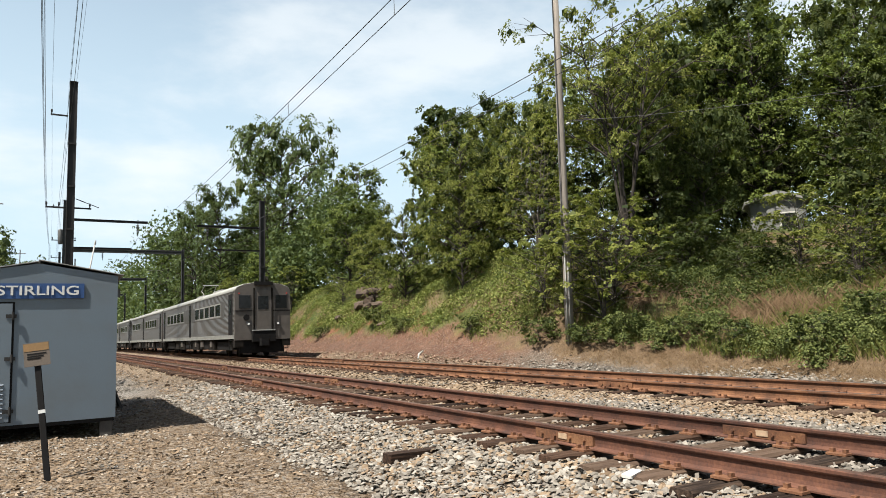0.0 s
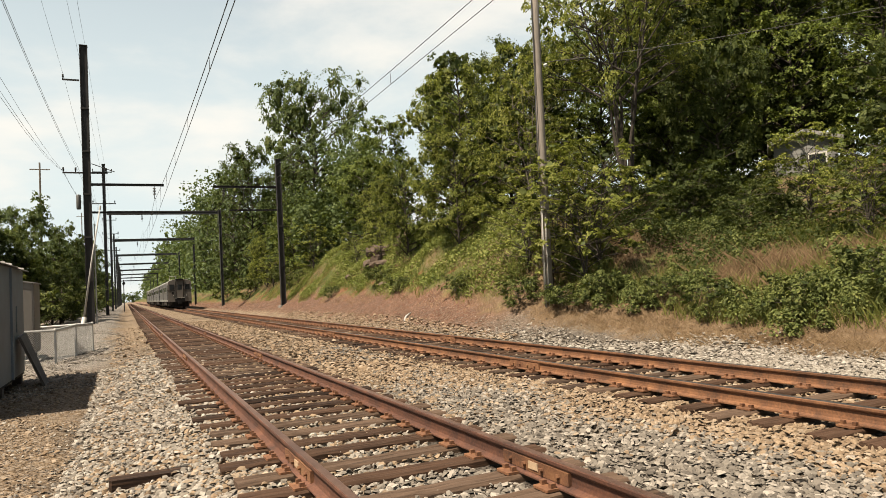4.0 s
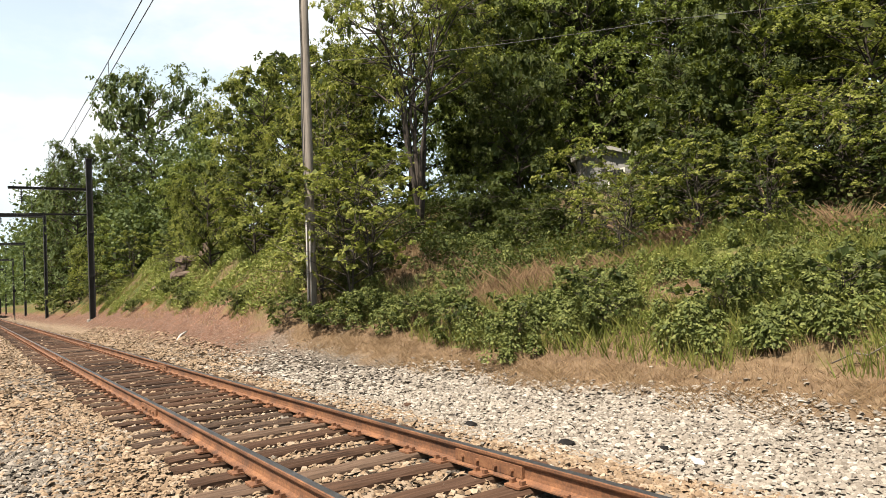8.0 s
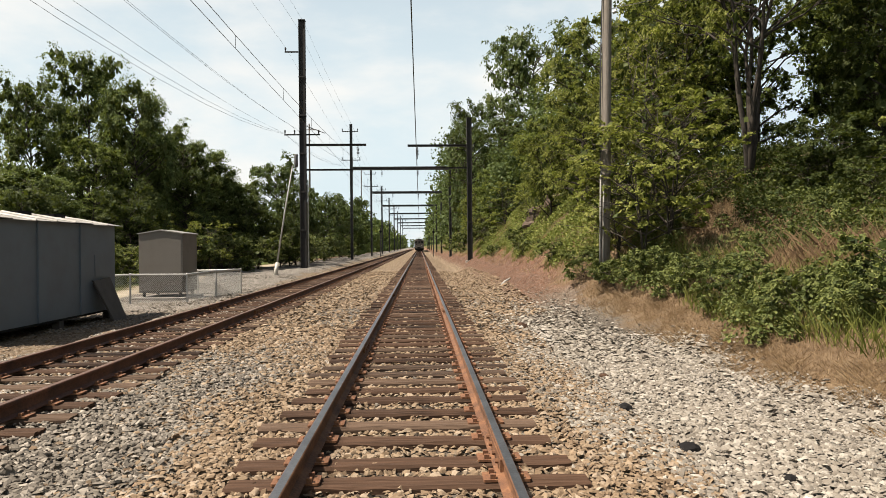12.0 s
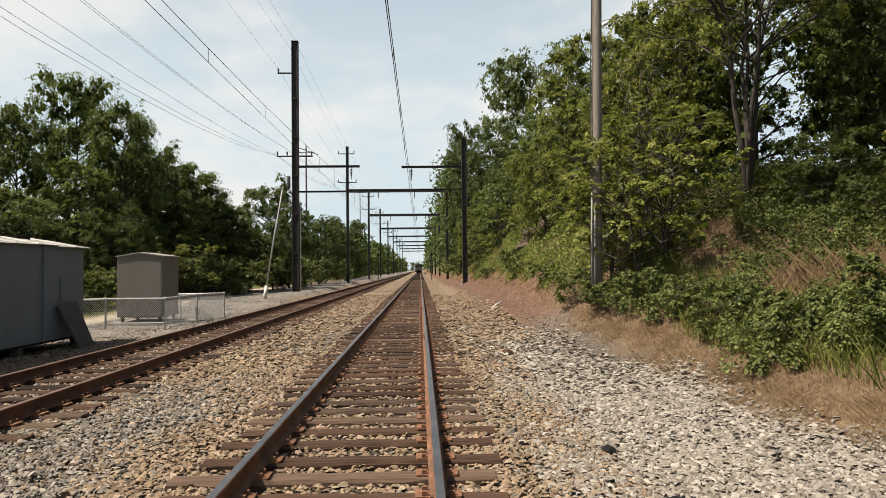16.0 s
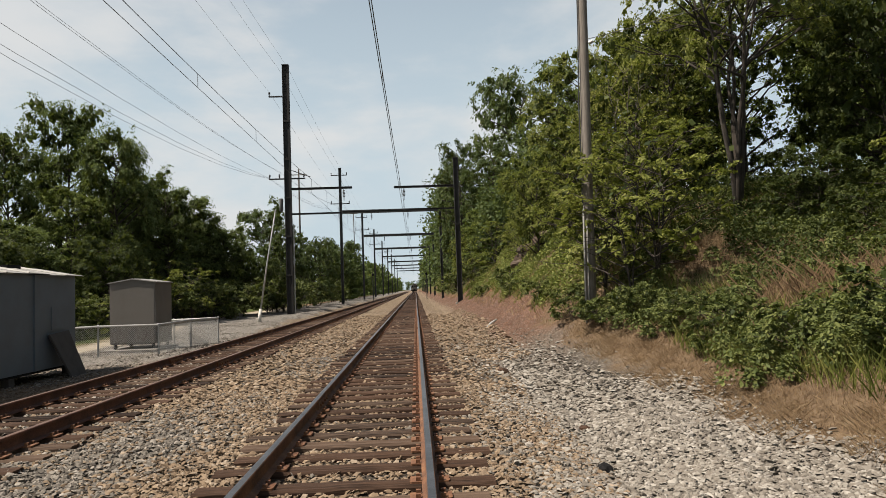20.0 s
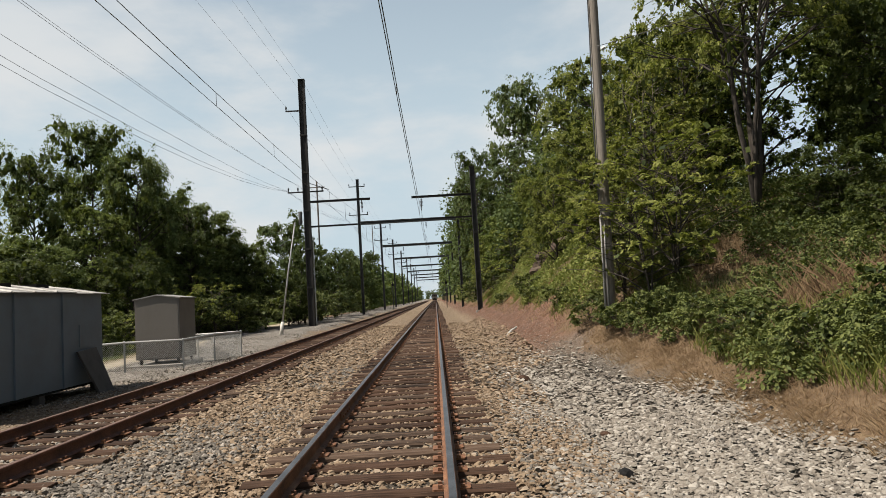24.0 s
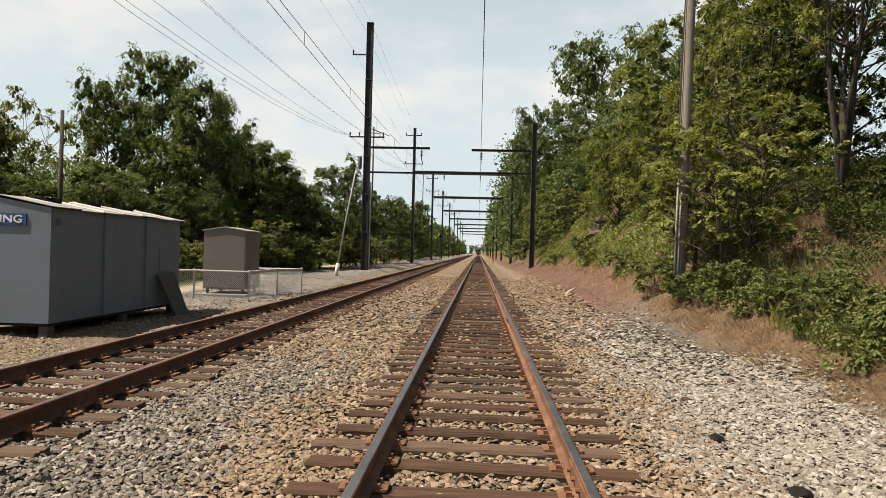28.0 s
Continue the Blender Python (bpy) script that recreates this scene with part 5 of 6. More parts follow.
# kind, x, y, top above the rails' level, crown radius, label
RIGHT_TREES = [
    ("airy", 10.9, 23.6, 14.8, 4.0, "many-stemmed tree with open yellow-green foliage on the bank"),
    ("dark", 12.2, 33.0, 12.6, 2.6, "dark dense tree behind the bank"),
    ("near", 13.6, 28.4, 13.6, 2.3, "dense leafy tree on the slope"),
    ("near", 17.6, 28.2, 17.0, 3.0, "tall leafy tree behind the outbuilding"),
    ("dark", 21.5, 32.0, 18.5, 3.8, "tall dark tree behind the outbuilding"),
    ("dark", 16.0, 23.8, 11.0, 2.1, "dark leafy tree beside the many-stemmed one"),
    ("dark", 18.0, 27.4, 16.0, 2.4, "tall dark tree behind the outbuilding"),
    # high on the slope: dark kind chosen so leaf colour gives the deep shade
    ("dark", 22.5, 17.4, 14.5, 2.8, "dark dense tree high on the slope"),
    ("dark", 18.8, 14.4, 11.5, 2.4, "dark leafy tree leaning over the weedy slope"),
    ("yellow", 18.2, 11.0, 9.5, 3.0, "yellow-green tree on the weedy slope"),
    ("dark", 23.5, 14.0, 16.0, 3.8, "leafy tree high on the slope"),
    ("dark", 27.0, 22.0, 18.5, 3.4, "dark tree crown above the outbuilding"),
    ("dark", 18.6, 17.6, 9.5, 1.4, "slim dark tree before the outbuilding"),
    ("yellow", 22.5, 7.5, 10.5, 3.4, "yellow-green tree on the slope"),
    ("dark", 27.0, 10.0, 14.5, 4.2, "leafy tree high on the slope"),
    ("dark", 30.0, 17.5, 20.0, 4.6, "broad tree high on the slope"),
    ("dark", 24.0, 27.6, 20.0, 4.0, "tall dark tree behind the outbuilding"),
    ("near", 22.4, 25.0, 17.5, 3.0, "tall leafy tree behind the outbuilding"),
    ("dark", 29.0, 31.0, 21.0, 3.8, "tall dark tree behind the outbuilding"),
    ("broad", 26.5, 30.0, 19.0, 4.2, "broad tree behind the slope"),
    # thickets under the trees, their shade given by dark leaf colour
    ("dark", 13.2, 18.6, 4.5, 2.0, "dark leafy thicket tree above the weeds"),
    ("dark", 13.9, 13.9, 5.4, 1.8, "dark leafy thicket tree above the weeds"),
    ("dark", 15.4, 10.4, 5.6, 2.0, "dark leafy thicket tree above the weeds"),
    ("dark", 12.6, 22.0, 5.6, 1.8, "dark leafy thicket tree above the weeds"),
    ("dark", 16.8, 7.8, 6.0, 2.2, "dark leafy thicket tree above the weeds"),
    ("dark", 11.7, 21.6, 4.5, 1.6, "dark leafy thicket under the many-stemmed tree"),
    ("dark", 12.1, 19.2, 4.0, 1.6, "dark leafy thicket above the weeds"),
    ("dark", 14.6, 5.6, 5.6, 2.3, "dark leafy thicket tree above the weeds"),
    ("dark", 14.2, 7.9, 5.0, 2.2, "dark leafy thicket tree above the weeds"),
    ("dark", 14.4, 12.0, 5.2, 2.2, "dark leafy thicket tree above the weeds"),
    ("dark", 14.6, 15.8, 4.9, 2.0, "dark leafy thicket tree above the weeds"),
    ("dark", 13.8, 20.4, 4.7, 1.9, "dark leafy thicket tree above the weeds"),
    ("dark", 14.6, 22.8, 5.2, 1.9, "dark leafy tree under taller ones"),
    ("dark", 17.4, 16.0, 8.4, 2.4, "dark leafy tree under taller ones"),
    ("near", 20.6, 19.6, 13.5, 2.4, "tall leafy tree over the outbuilding"),
    ("yellow", 8.8, 33.0, 12.0, 3.0, "leafy tree with yellow-green top behind the utility pole"),
    ("yellow", 11.2, 30.0, 13.4, 3.0, "leafy tree on top of the cut bank"),
    ("yellow", 7.2, 31.0, 8.4, 2.0, "bushy yellow-green tree on the cut bank"),
    ("yellow", 6.9, 36.5, 8.3, 1.8, "bushy yellow-green tree on the cut bank"),
    ("thin", 8.4, 26.5, 10.0, 1.9, "thin-stemmed sparse tree beside the utility pole"),
    ("broad", 12.0, 38.0, 13.0, 3.0, "rounded tree on top of the cut bank"),
    ("spiky", 15.0, 45.5, 17.6, 3.2, "tall dark tree rising over its neighbours"),
    ("dark", 18.5, 45.0, 18.4, 3.4, "dark tree behind the cut bank"),
    ("broad", 10.0, 52.0, 11.3, 2.7, "small rounded tree on the cut bank"),
    ("yellow", 8.4, 45.0, 8.2, 1.8, "small yellow-green tree on the cut bank"),
    ("cool", 13.5, 58.0, 12.5, 3.2, "pale green tree behind the cut bank"),
    ("giant", 14.2, 83.0, 28.0, 7.0, "very tall spreading tree above the railway"),
    ("broad", 15.6, 64.0, 17.5, 3.4, "tall tree with a spreading side branch"),
    ("giant", 6.3, 80.0, 18.3, 2.9, "tall leafy tree leaning to the track"),
    ("broad", 7.4, 66.0, 9.0, 2.6, "low leafy tree by the short catenary pole"),
    ("giant", 6.2, 94.0, 19.0, 2.9, "tall leafy tree beside the track"),
    ("giant", 9.0, 71.0, 16.0, 3.4, "tall leafy tree beside the track"),
    ("giant", 6.2, 120.0, 18.0, 3.0, "tall leafy tree beside the track"),
    ("giant", 8.2, 108.0, 20.0, 3.8, "tall leafy tree beside the track"),
    ("yellow", 6.4, 74.0, 8.0, 2.2, "yellow-green tree at the foot of taller trees"),
]
LEFT_TREES = [
    ("maple", -28.4, 29.5, 13.6, 2.4, "tall dark tree beyond the lane"),
    ("golden", -32.0, 35.0, 12.2, 3.6, "yellow-green leafy tree beyond the lane"),
    ("golden", -29.0, 36.5, 11.2, 3.6, "yellow-green leafy tree beyond the lane"),
    ("thin", -23.6, 37.5, 9.6, 2.4, "thinly leaved pale tree with bare stems"),
    ("golden", -26.4, 36.5, 8.8, 2.7, "yellow-green leafy tree beyond the lane"),
    ("maple", -24.4, 45.5, 12.6, 2.4, "dark rounded tree behind the shed"),
    ("maple", -22.6, 50.0, 15.4, 3.0, "tall dark tree behind the shed"),
    ("maple", -18.6, 48.0, 12.8, 2.5, "dark leafy tree behind the shed"),
    ("near", -20.4, 45.5, 8.6, 2.2, "mid-green tree beside taller dark ones"),
    ("maple", -16.8, 52.5, 9.8, 2.2, "rounded dark green tree behind the cabinet"),
    ("maple", -16.2, 58.0, 8.2, 2.3, "rounded dark green tree behind the cabinet"),
    ("maple", -21.0, 60.0, 10.0, 3.0, "rounded dark green tree behind the cabinet"),
    ("dark", -13.6, 57.0, 5.2, 1.9, "low dark tree by the tall pole"),
    ("dark", -11.6, 60.0, 4.6, 1.8, "low dark tree at the foot of the tall pole"),
    ("cool", -15.0, 75.5, 11.6, 3.6, "domed green tree beyond the tall pole"),
    # far trees take the cool kind, so haze is in their leaf colour
    ("cool", -13.0, 84.0, 7.0, 2.4, "low leafy tree beside the track"),
    ("cool", -13.5, 100.0, 8.5, 2.8, "leafy tree beside the track"),
    ("cool", -13.0, 118.0, 9.5, 3.2, "leafy tree beside the track"),
    ("cool", -14.0, 140.0, 12.3, 4.6, "leafy tree beside the track"),
    ("dark", -21.8, 21.0, 4.6, 2.2, "low dark tree at the edge of the verge"),
    ("dark", -22.6, 25.2, 5.6, 2.4, "low dark tree at the edge of the verge"),
    ("dark", -21.2, 29.8, 4.8, 2.2, "low dark tree at the edge of the verge"),
    ("dark", -19.8, 37.0, 4.8, 2.2, "low dark tree at the edge of the verge"),
    ("maple", -27.0, 21.0, 8.0, 3.0, "dark leafy tree beyond the lane"),
    ("maple", -32.0, 23.0, 14.0, 3.8, "dark tree beyond the lane"),
    ("golden", -25.4, 31.5, 7.6, 2.6, "yellow-green leafy tree beyond the lane"),
    ("maple", -22.0, 33.5, 5.0, 2.4, "dark leafy tree beyond the lane"),
    ("golden", -28.6, 32.5, 9.4, 3.0, "yellow-green leafy tree beyond the lane"),
    ("maple", -21.5, 41.0, 6.2, 2.6, "dark leafy tree behind the shed"),
    ("dark", -17.5, 44.0, 5.6, 2.2, "low dark tree behind the shed"),
    ("maple", -16.6, 56.0, 9.6, 2.6, "dark rounded tree behind the cabinet"),
    ("maple", -14.6, 58.5, 7.4, 2.3, "dark rounded tree behind the cabinet"),
    ("maple", -19.8, 54.0, 11.6, 3.0, "dark leafy tree behind the cabinet"),
    ("cool", -11.4, 66.0, 8.0, 2.2, "dark leafy tree beside the tall pole"),
    ("cool", -11.8, 88.0, 9.0, 2.8, "leafy tree beside the track"),
]


def build_trees():
    for k, (kind, x, y, top, radius, label) in enumerate(RIGHT_TREES + LEFT_TREES):
        high = top - float(ground_z(x, y))
        meshes = KINDS[kind][k % len(KINDS[kind])]
        if kind == "dark" and high / radius < 2.1:
            meshes = KINDS["thicket"][k % 2]
            radius = min(radius, high * 0.75)
        if kind in TALL and high / radius > 3.4:
            meshes = TALL[kind][k % len(TALL[kind])]
        s = radius / meshes[4]
        tree_from(meshes, "tree", label, x, y, (k * 137.5) % 360, s, high / meshes[3] / s)
    young = [(6.4, 20.5, 4.2), (7.3, 20.9, 4.6), (7.9, 23.6, 4.0), (6.4, 23.8, 4.0), (6.1, 21.9, 3.2), (11.4, 14.6, 2.5), (12.6, 11.2, 2.3), (14.2, 9.2, 2.6), (13.0, 17.5, 3.2), (12.7, 15.4, 3.0), (12.4, 13.0, 2.6), (14.8, 10.6, 3.6), (-12.8, 34.8, 2.2), (-12.2, 35.6, 1.8), (-13.4, 46.5, 3.6), (-16.2, 47.5, 4.2), (9.0, 26.5, 4.0), (16.2, 12.2, 3.4), (6.6, 40.0, 2.6), (7.4, 47.0, 2.6), (7.2, 58.0, 4.0), (6.2, 70.0, 4.0), (16.6, 16.0, 3.0)]
    for k, (x, y, h) in enumerate(young):
        tree_from(KINDS["sapling"][k % 2], "sapling", "young light-green sapling with small leaves", x, y, k * 77, h / 5, category="tree", group="saplings")
    low = [(5.5, 20.3, 0.75), (6.1, 19.4, 0.9), (6.6, 17.4, 0.8), (6.5, 15.6, 0.9), (6.6, 13.2, 0.95), (7.6, 12.0, 1.0), (6.9, 11.0, 0.75), (7.6, 9.2, 0.95), (8.4, 7.6, 1.0), (5.2, 22.6, 0.9), (5.0, 27.0, 0.8), (4.9, 33.0, 0.7), (5.4, 37.0, 0.9), (4.7, 44.0, 0.7),
           (-12.0, 64.0, 2.4), (-13.0, 70.0, 2.6), (-12.2, 54.5, 2.4), (-13.2, 50.5, 2.4), (-11.3, 62.5, 3.0), (-10.9, 70.0, 2.8), (-14.5, 46.5, 2.6), (-11.2, 78.0, 2.3), (-11.6, 92.0, 2.8), (-12.2, 108.0, 3.0), (5.6, 60.0, 1.6), (5.2, 78.0, 2.2), (5.2, 96.0, 2.5), (-17.0, 38.0, 1.8), (-16.5, 41.0, 2.0), (-18.5, 30.0, 1.2), (-15.5, 48.0, 2.4), (-20.5, 27.0, 1.4), (-23.5, 26.0, 1.8), (-14.8, 54.0, 2.6)]
    for k, (x, y, h) in enumerate(low):
        tree_from(KINDS["bush"][k % 2], "bush", "low leafy green bush", x, y, k * 61, h / 2.2, category="bush", group="lineside bushes")


def far_woods():
    """The woods along both sides further down the line, and behind the near trees."""
    r = np.random.default_rng(5)
    rows = []
    for y in np.geomspace(115, 620, 40):
        rows.append((7.6 + r.uniform(-1, 1.2) + 0.002 * y, y, r.uniform(14, 20), "a"))
        rows.append((-14.0 + r.uniform(-2, 1), y * 1.08, r.uniform(7, 12.5), "b"))
    for y in np.linspace(60, 116, 24):
        rows.append((8.6 + r.uniform(-1.2, 2.0), y, r.uniform(4, 8), "a"))
        rows.append((12.0 + r.uniform(-1.2, 2.0), y, r.uniform(7, 12), "a"))
    for k in range(28):
        rows.append((r.uniform(33, 60), r.uniform(-20, 110), r.uniform(11, 16), "a"))
        rows.append((r.uniform(27, 42), -4 + 1.9 * k + r.uniform(-1, 1), r.uniform(15, 21), "b"))
        rows.append((r.uniform(-75, -32), r.uniform(15, 130), r.uniform(9, 14), "b"))
    for k in range(26):
        rows.append((r.uniform(-34, -17), r.uniform(58, 125), r.uniform(4.5, 7.5), "b"))
        rows.append((r.uniform(-60, 60), r.uniform(900, 1100), r.uniform(9, 15), "a"))
    for tag, material in (("a", "leaf_blue"), ("b", "leaf_maple")):
        quads = []
        for x, y, h, t in rows:
            gap = x > 24 and 27 < math.degrees(math.atan2(x, y - 2)) < 31.5
            if t != tag or gap:
                continue
            n, size = (1500, 0.34) if y < 90 else ((1000, 0.58) if y < 200 else (380, 1.2))
            base = float(ground_z(x, y))
            blobs = np.concatenate([np.clip(r.normal(size=(24, 2)), -1.2, 1.2) * h * 0.14, h * r.uniform(0.03, 0.94, (24, 1))], 1)
            c = blobs[r.integers(0, 24, n)] + np.clip(r.normal(size=(n, 3)), -1.7, 1.7) * h * 0.058
            c[:, 2] = np.clip(c[:, 2], 0.1, h)
            quads.append(leaf_quads(c + [x, y, base], size, r, slim=0.7))
        thing_mesh("far_woods", quads_mesh("far_woods", np.concatenate(quads), material), "continuous green woods along the line", "woods", kind="stuff")


build_trees()
far_woods()


# ---- weeds, grass and brush on the banks ----
def blades(n, r, xs, ys, height, width, lean=0.35):
    """Upright pointed blades rooted at the places given."""
    zs = ground_z(xs, ys)
    root = np.stack([xs, ys, zs - 0.02], -1)
    h = height * r.uniform(0.5, 1.25, (n, 1))
    turn = r.uniform(0, 2 * math.pi, n)
    side = np.stack([np.cos(turn), np.sin(turn), 0 * turn], -1) * width * r.uniform(0.6, 1.4, (n, 1))
    tip = root + np.concatenate([r.normal(size=(n, 2)) * lean * h, h], 1)
    mid = root * 0.45 + tip * 0.55 + np.array([0, 0, 0.06]) * h
    return np.stack([root - side, root + side, mid + side * 0.6, tip], 1)


def scatter(r, n, x0, x1, y0, y1, keep):
    xs, ys = r.uniform(x0, x1, n), r.uniform(y0, y1, n)
    patch = np.array([noise.noise(Vector((x * 0.55, y * 0.4, 3.0))) for x, y in zip(xs, ys)])
    ok = keep(xs, ys, patch)
    return xs[ok], ys[ok]


def stuff(name, quads, material, label):
    thing_mesh(name, quads_mesh(name, quads, material), label, "vegetation", kind="stuff")


def build_weeds():
    r = np.random.default_rng(8)
    # broad-leaved weeds on the near slope, in clumps
    clumps = np.stack([r.uniform(5.2, 12.0, 1150), r.uniform(3.0, 24.0, 1150)], 1)
    patch = np.array([noise.noise(Vector((x * 0.6, y * 0.42, 3.0))) for x, y in clumps])
    edge = 6.35 - 1.0 * smoothstep(15, 21, clumps[:, 1]) + 0.7 * np.sin(1.1 * clumps[:, 1]) * np.sin(0.37 * clumps[:, 1])
    chance = np.where(clumps[:, 0] < 8.2, 0.95, 0.4) * smoothstep(26, 17, clumps[:, 1])
    ok = (clumps[:, 0] > edge + 0.25 * r.normal(size=len(clumps))) & (patch > -0.12) & (r.uniform(size=len(clumps)) < chance)
    clumps, patch = clumps[ok], patch[ok]
    per = 240
    count = len(clumps)
    tall = r.uniform(0.32, 0.66, count) * (0.85 + 0.5 * np.clip(patch + 0.2, 0, 1)) * np.where(clumps[:, 0] < 7.5, 1.1, 0.8)
    size = tall * r.uniform(0.42, 0.65, count)
    turn = r.uniform(0, 2 * math.pi, (count, per))
    up = r.uniform(0.12, 1.0, (count, per)) ** 0.8
    wide = np.sqrt(np.clip(1.08 - up ** 2.5, 0.05, 1)) * r.uniform(0.5, 1.05, (count, per)) * size[:, None]
    out = np.stack([np.cos(turn), np.sin(turn), 0 * turn], -1)
    base = np.concatenate([clumps, ground_z(clumps[:, 0], clumps[:, 1])[:, None]], 1)
    c = base[:, None] + out * wide[..., None] + np.array([0, 0, 1.0]) * (up * tall[:, None])[..., None]
    facing = out * 0.55 + [0, 0, 0.8] + 0.45 * r.normal(size=c.shape)
    way = out + [0, 0, -0.35] + 0.4 * r.normal(size=c.shape)
    stuff("weeds", leaf_quads(c.reshape(-1, 3), 0.08, r, slim=0.58, normal=facing.reshape(-1, 3), way=way.reshape(-1, 3)), "weed", "dense broad-leaved green weeds on the slope")
    # tall dry and green grass between them
    xs, ys = scatter(r, 70000, 4.5, 13.0, 2.0, 26.0, lambda x, y, p: (x > 5.4 + 0.5 * p - 0.8 * smoothstep(15, 21, y)) & (((p < 0.0) & (x < 10.5)) | (x < 6.2)))
    stuff("dry_grass", blades(len(xs), r, xs, ys, np.where(xs < 6.3, 0.14, np.where(ys > 12, 0.36, 0.24))[:, None], 0.0035, 0.22), "straw", "tan dry grass along the weedy slope")
    xs, ys = scatter(r, 46000, 6.0, 13.0, 2.0, 25.0, lambda x, y, p: (p > -0.2) & ((y < 17 + 3 * p) | (x < 8.5)))
    stuff("slope_grass", blades(len(xs), r, xs, ys, 0.42, 0.008), "grass", "green grass among the weeds")
    xs, ys = scatter(r, 26000, 4.7, 7.0, 3.0, 22.0, lambda x, y, p: (x > 5.1 + 0.5 * p - 0.9 * smoothstep(13, 20, y)) & (x < 6.6 + p))
    stuff("dry_turf", blades(len(xs), r, xs, ys, 0.085, 0.004, 0.8), "straw", "low matted dry grass at the foot of the slope")
    # grass of the cut bank
    xs, ys = scatter(r, 42000, 4.0, 10.0, 23.0, 70.0, lambda x, y, p: (x > 4.9 - 0.9 * p) & (p > -0.6))
    stuff("bank_grass", blades(len(xs), r, xs, ys, 0.22, 0.009, 0.5), "grass", "yellow-green grass on the cut bank")
    xs, ys = scatter(r, 52000, 4.6, 9.5, 24.0, 62.0, lambda x, y, p: (p > -0.25) & (x > 5.2 - 1.2 * p))
    c = np.stack([xs, ys, ground_z(xs, ys) + 0.04 + r.uniform(0, 1, len(xs)) * (0.3 + 0.28 * np.sin(1.9 * xs + 0.7 * ys) * np.sin(1.1 * ys - xs))], -1)
    stuff("bank_herbs", leaf_quads(c, 0.13, r, up=0.9, slim=0.5), "herb", "low yellow-green plants on the cut bank")
    xs, ys = scatter(r, 16000, 3.4, 9.0, 25.0, 75.0, lambda x, y, p: (p < 0.05) & (x > 4.2))
    stuff("bank_straw", blades(len(xs), r, xs, ys, 0.2, 0.007, 0.6), "straw", "dry grass tufts on the cut bank")
    # low herbs over the rest of the slope
    xs, ys = scatter(r, 60000, 6.6, 13.2, 2.0, 21.0, lambda x, y, p: (p > -0.3) & ((y < 13.5 + 2 * p) | ((r.uniform(size=len(x)) < 0.22) & (y < 18))))
    c = np.stack([xs, ys, ground_z(xs, ys) + 0.05 + r.uniform(0, 1, len(xs)) * (0.28 + 0.25 * np.sin(1.7 * xs + ys) * np.sin(1.3 * ys))], -1)
    stuff("slope_herbs", leaf_quads(c, 0.075, r, up=0.9, slim=0.5), "herb", "low yellow-green herbs on the sunny slope")
    # dead brush
    for cx, cy, n, reach, high in ((8.8, 15.6, 900, 1.6, 0.6), (10.4, 14.2, 260, 0.7, 0.5), (12.3, 13.7, 420, 0.45, 0.6), (12.9, 9.6, 360, 0.45, 0.55), (7.2, 17.5, 260, 0.7, 0.45)):
        xs, ys = cx + r.normal(size=n) * reach * 0.5, cy + r.normal(size=n) * reach * 0.8
        stuff("dead_brush", blades(n, r, xs, ys, high, 0.004, 0.5), "dead", "brown dead brush among the weeds")
    # fluffy dry tufts along the foot of the slope
    tufts = [(5.35 + 0.35 * math.sin(2.1 * k) + 0.25 * math.sin(0.7 * k), 4.6 + 0.42 * k) for k in range(40)]
    xs = np.concatenate([x + r.normal(size=150) * 0.14 for x, _ in tufts])
    ys = np.concatenate([y + r.normal(size=150) * 0.16 for _, y in tufts])
    stuff("dry_tufts", blades(len(xs), r, xs, ys, 0.15, 0.0028, 0.9), "straw", "fluffy tufts of dry grass at the foot of the slope")
    # leaf litter and undergrowth under the trees; the plants' dark leaves stand for shade
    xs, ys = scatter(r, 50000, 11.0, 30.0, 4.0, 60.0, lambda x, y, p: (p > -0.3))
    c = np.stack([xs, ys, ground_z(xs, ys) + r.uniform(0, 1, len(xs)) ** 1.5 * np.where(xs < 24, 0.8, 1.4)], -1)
    stuff("undergrowth", leaf_quads(c, 0.13, r, up=0.5, slim=0.6), "leaf_dark", "leafy undergrowth coloured dark for the shade beneath the trees")
    xs, ys = scatter(r, 16000, 7.4, 14.0, 14.5, 28.0, lambda x, y, p: p > -0.5)
    c = np.stack([xs, ys, ground_z(xs, ys) + r.uniform(0.01, 0.05, len(xs))], -1)
    stuff("leaf_litter", leaf_quads(c, 0.085, r, up=1.6, slim=0.6), "dead", "brown leaf litter on the slope under the trees")
    # sunlit part of the slope: tree shade put into the leaf colour
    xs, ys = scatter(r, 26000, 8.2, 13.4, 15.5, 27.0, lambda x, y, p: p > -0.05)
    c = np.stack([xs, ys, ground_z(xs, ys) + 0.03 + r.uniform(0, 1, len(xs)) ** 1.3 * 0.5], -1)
    stuff("shade_plants", leaf_quads(c, 0.1, r, up=0.8, slim=0.55), "leaf_verge", "low plants with the many-stemmed tree's shade in their colour")
    # bushy plants along the lane
    xs, ys = scatter(r, 620, -21.0, -14.8, 6.0, 40.0, lambda x, y, p: x < -15.5 + 0.5 * p)
    n = len(xs)
    high, turn, up = r.uniform(0.4, 0.8, n)[:, None], r.uniform(0, 2 * math.pi, (n, 120)), r.uniform(0.1, 1.0, (n, 120)) ** 0.8
    out = np.stack([np.cos(turn), np.sin(turn), 0 * turn], -1)
    wide = np.sqrt(np.clip(1.08 - up ** 2.5, 0.05, 1)) * r.uniform(0.5, 1.05, (n, 120)) * high * 0.75
    base = np.stack([xs, ys, ground_z(xs, ys)], -1)
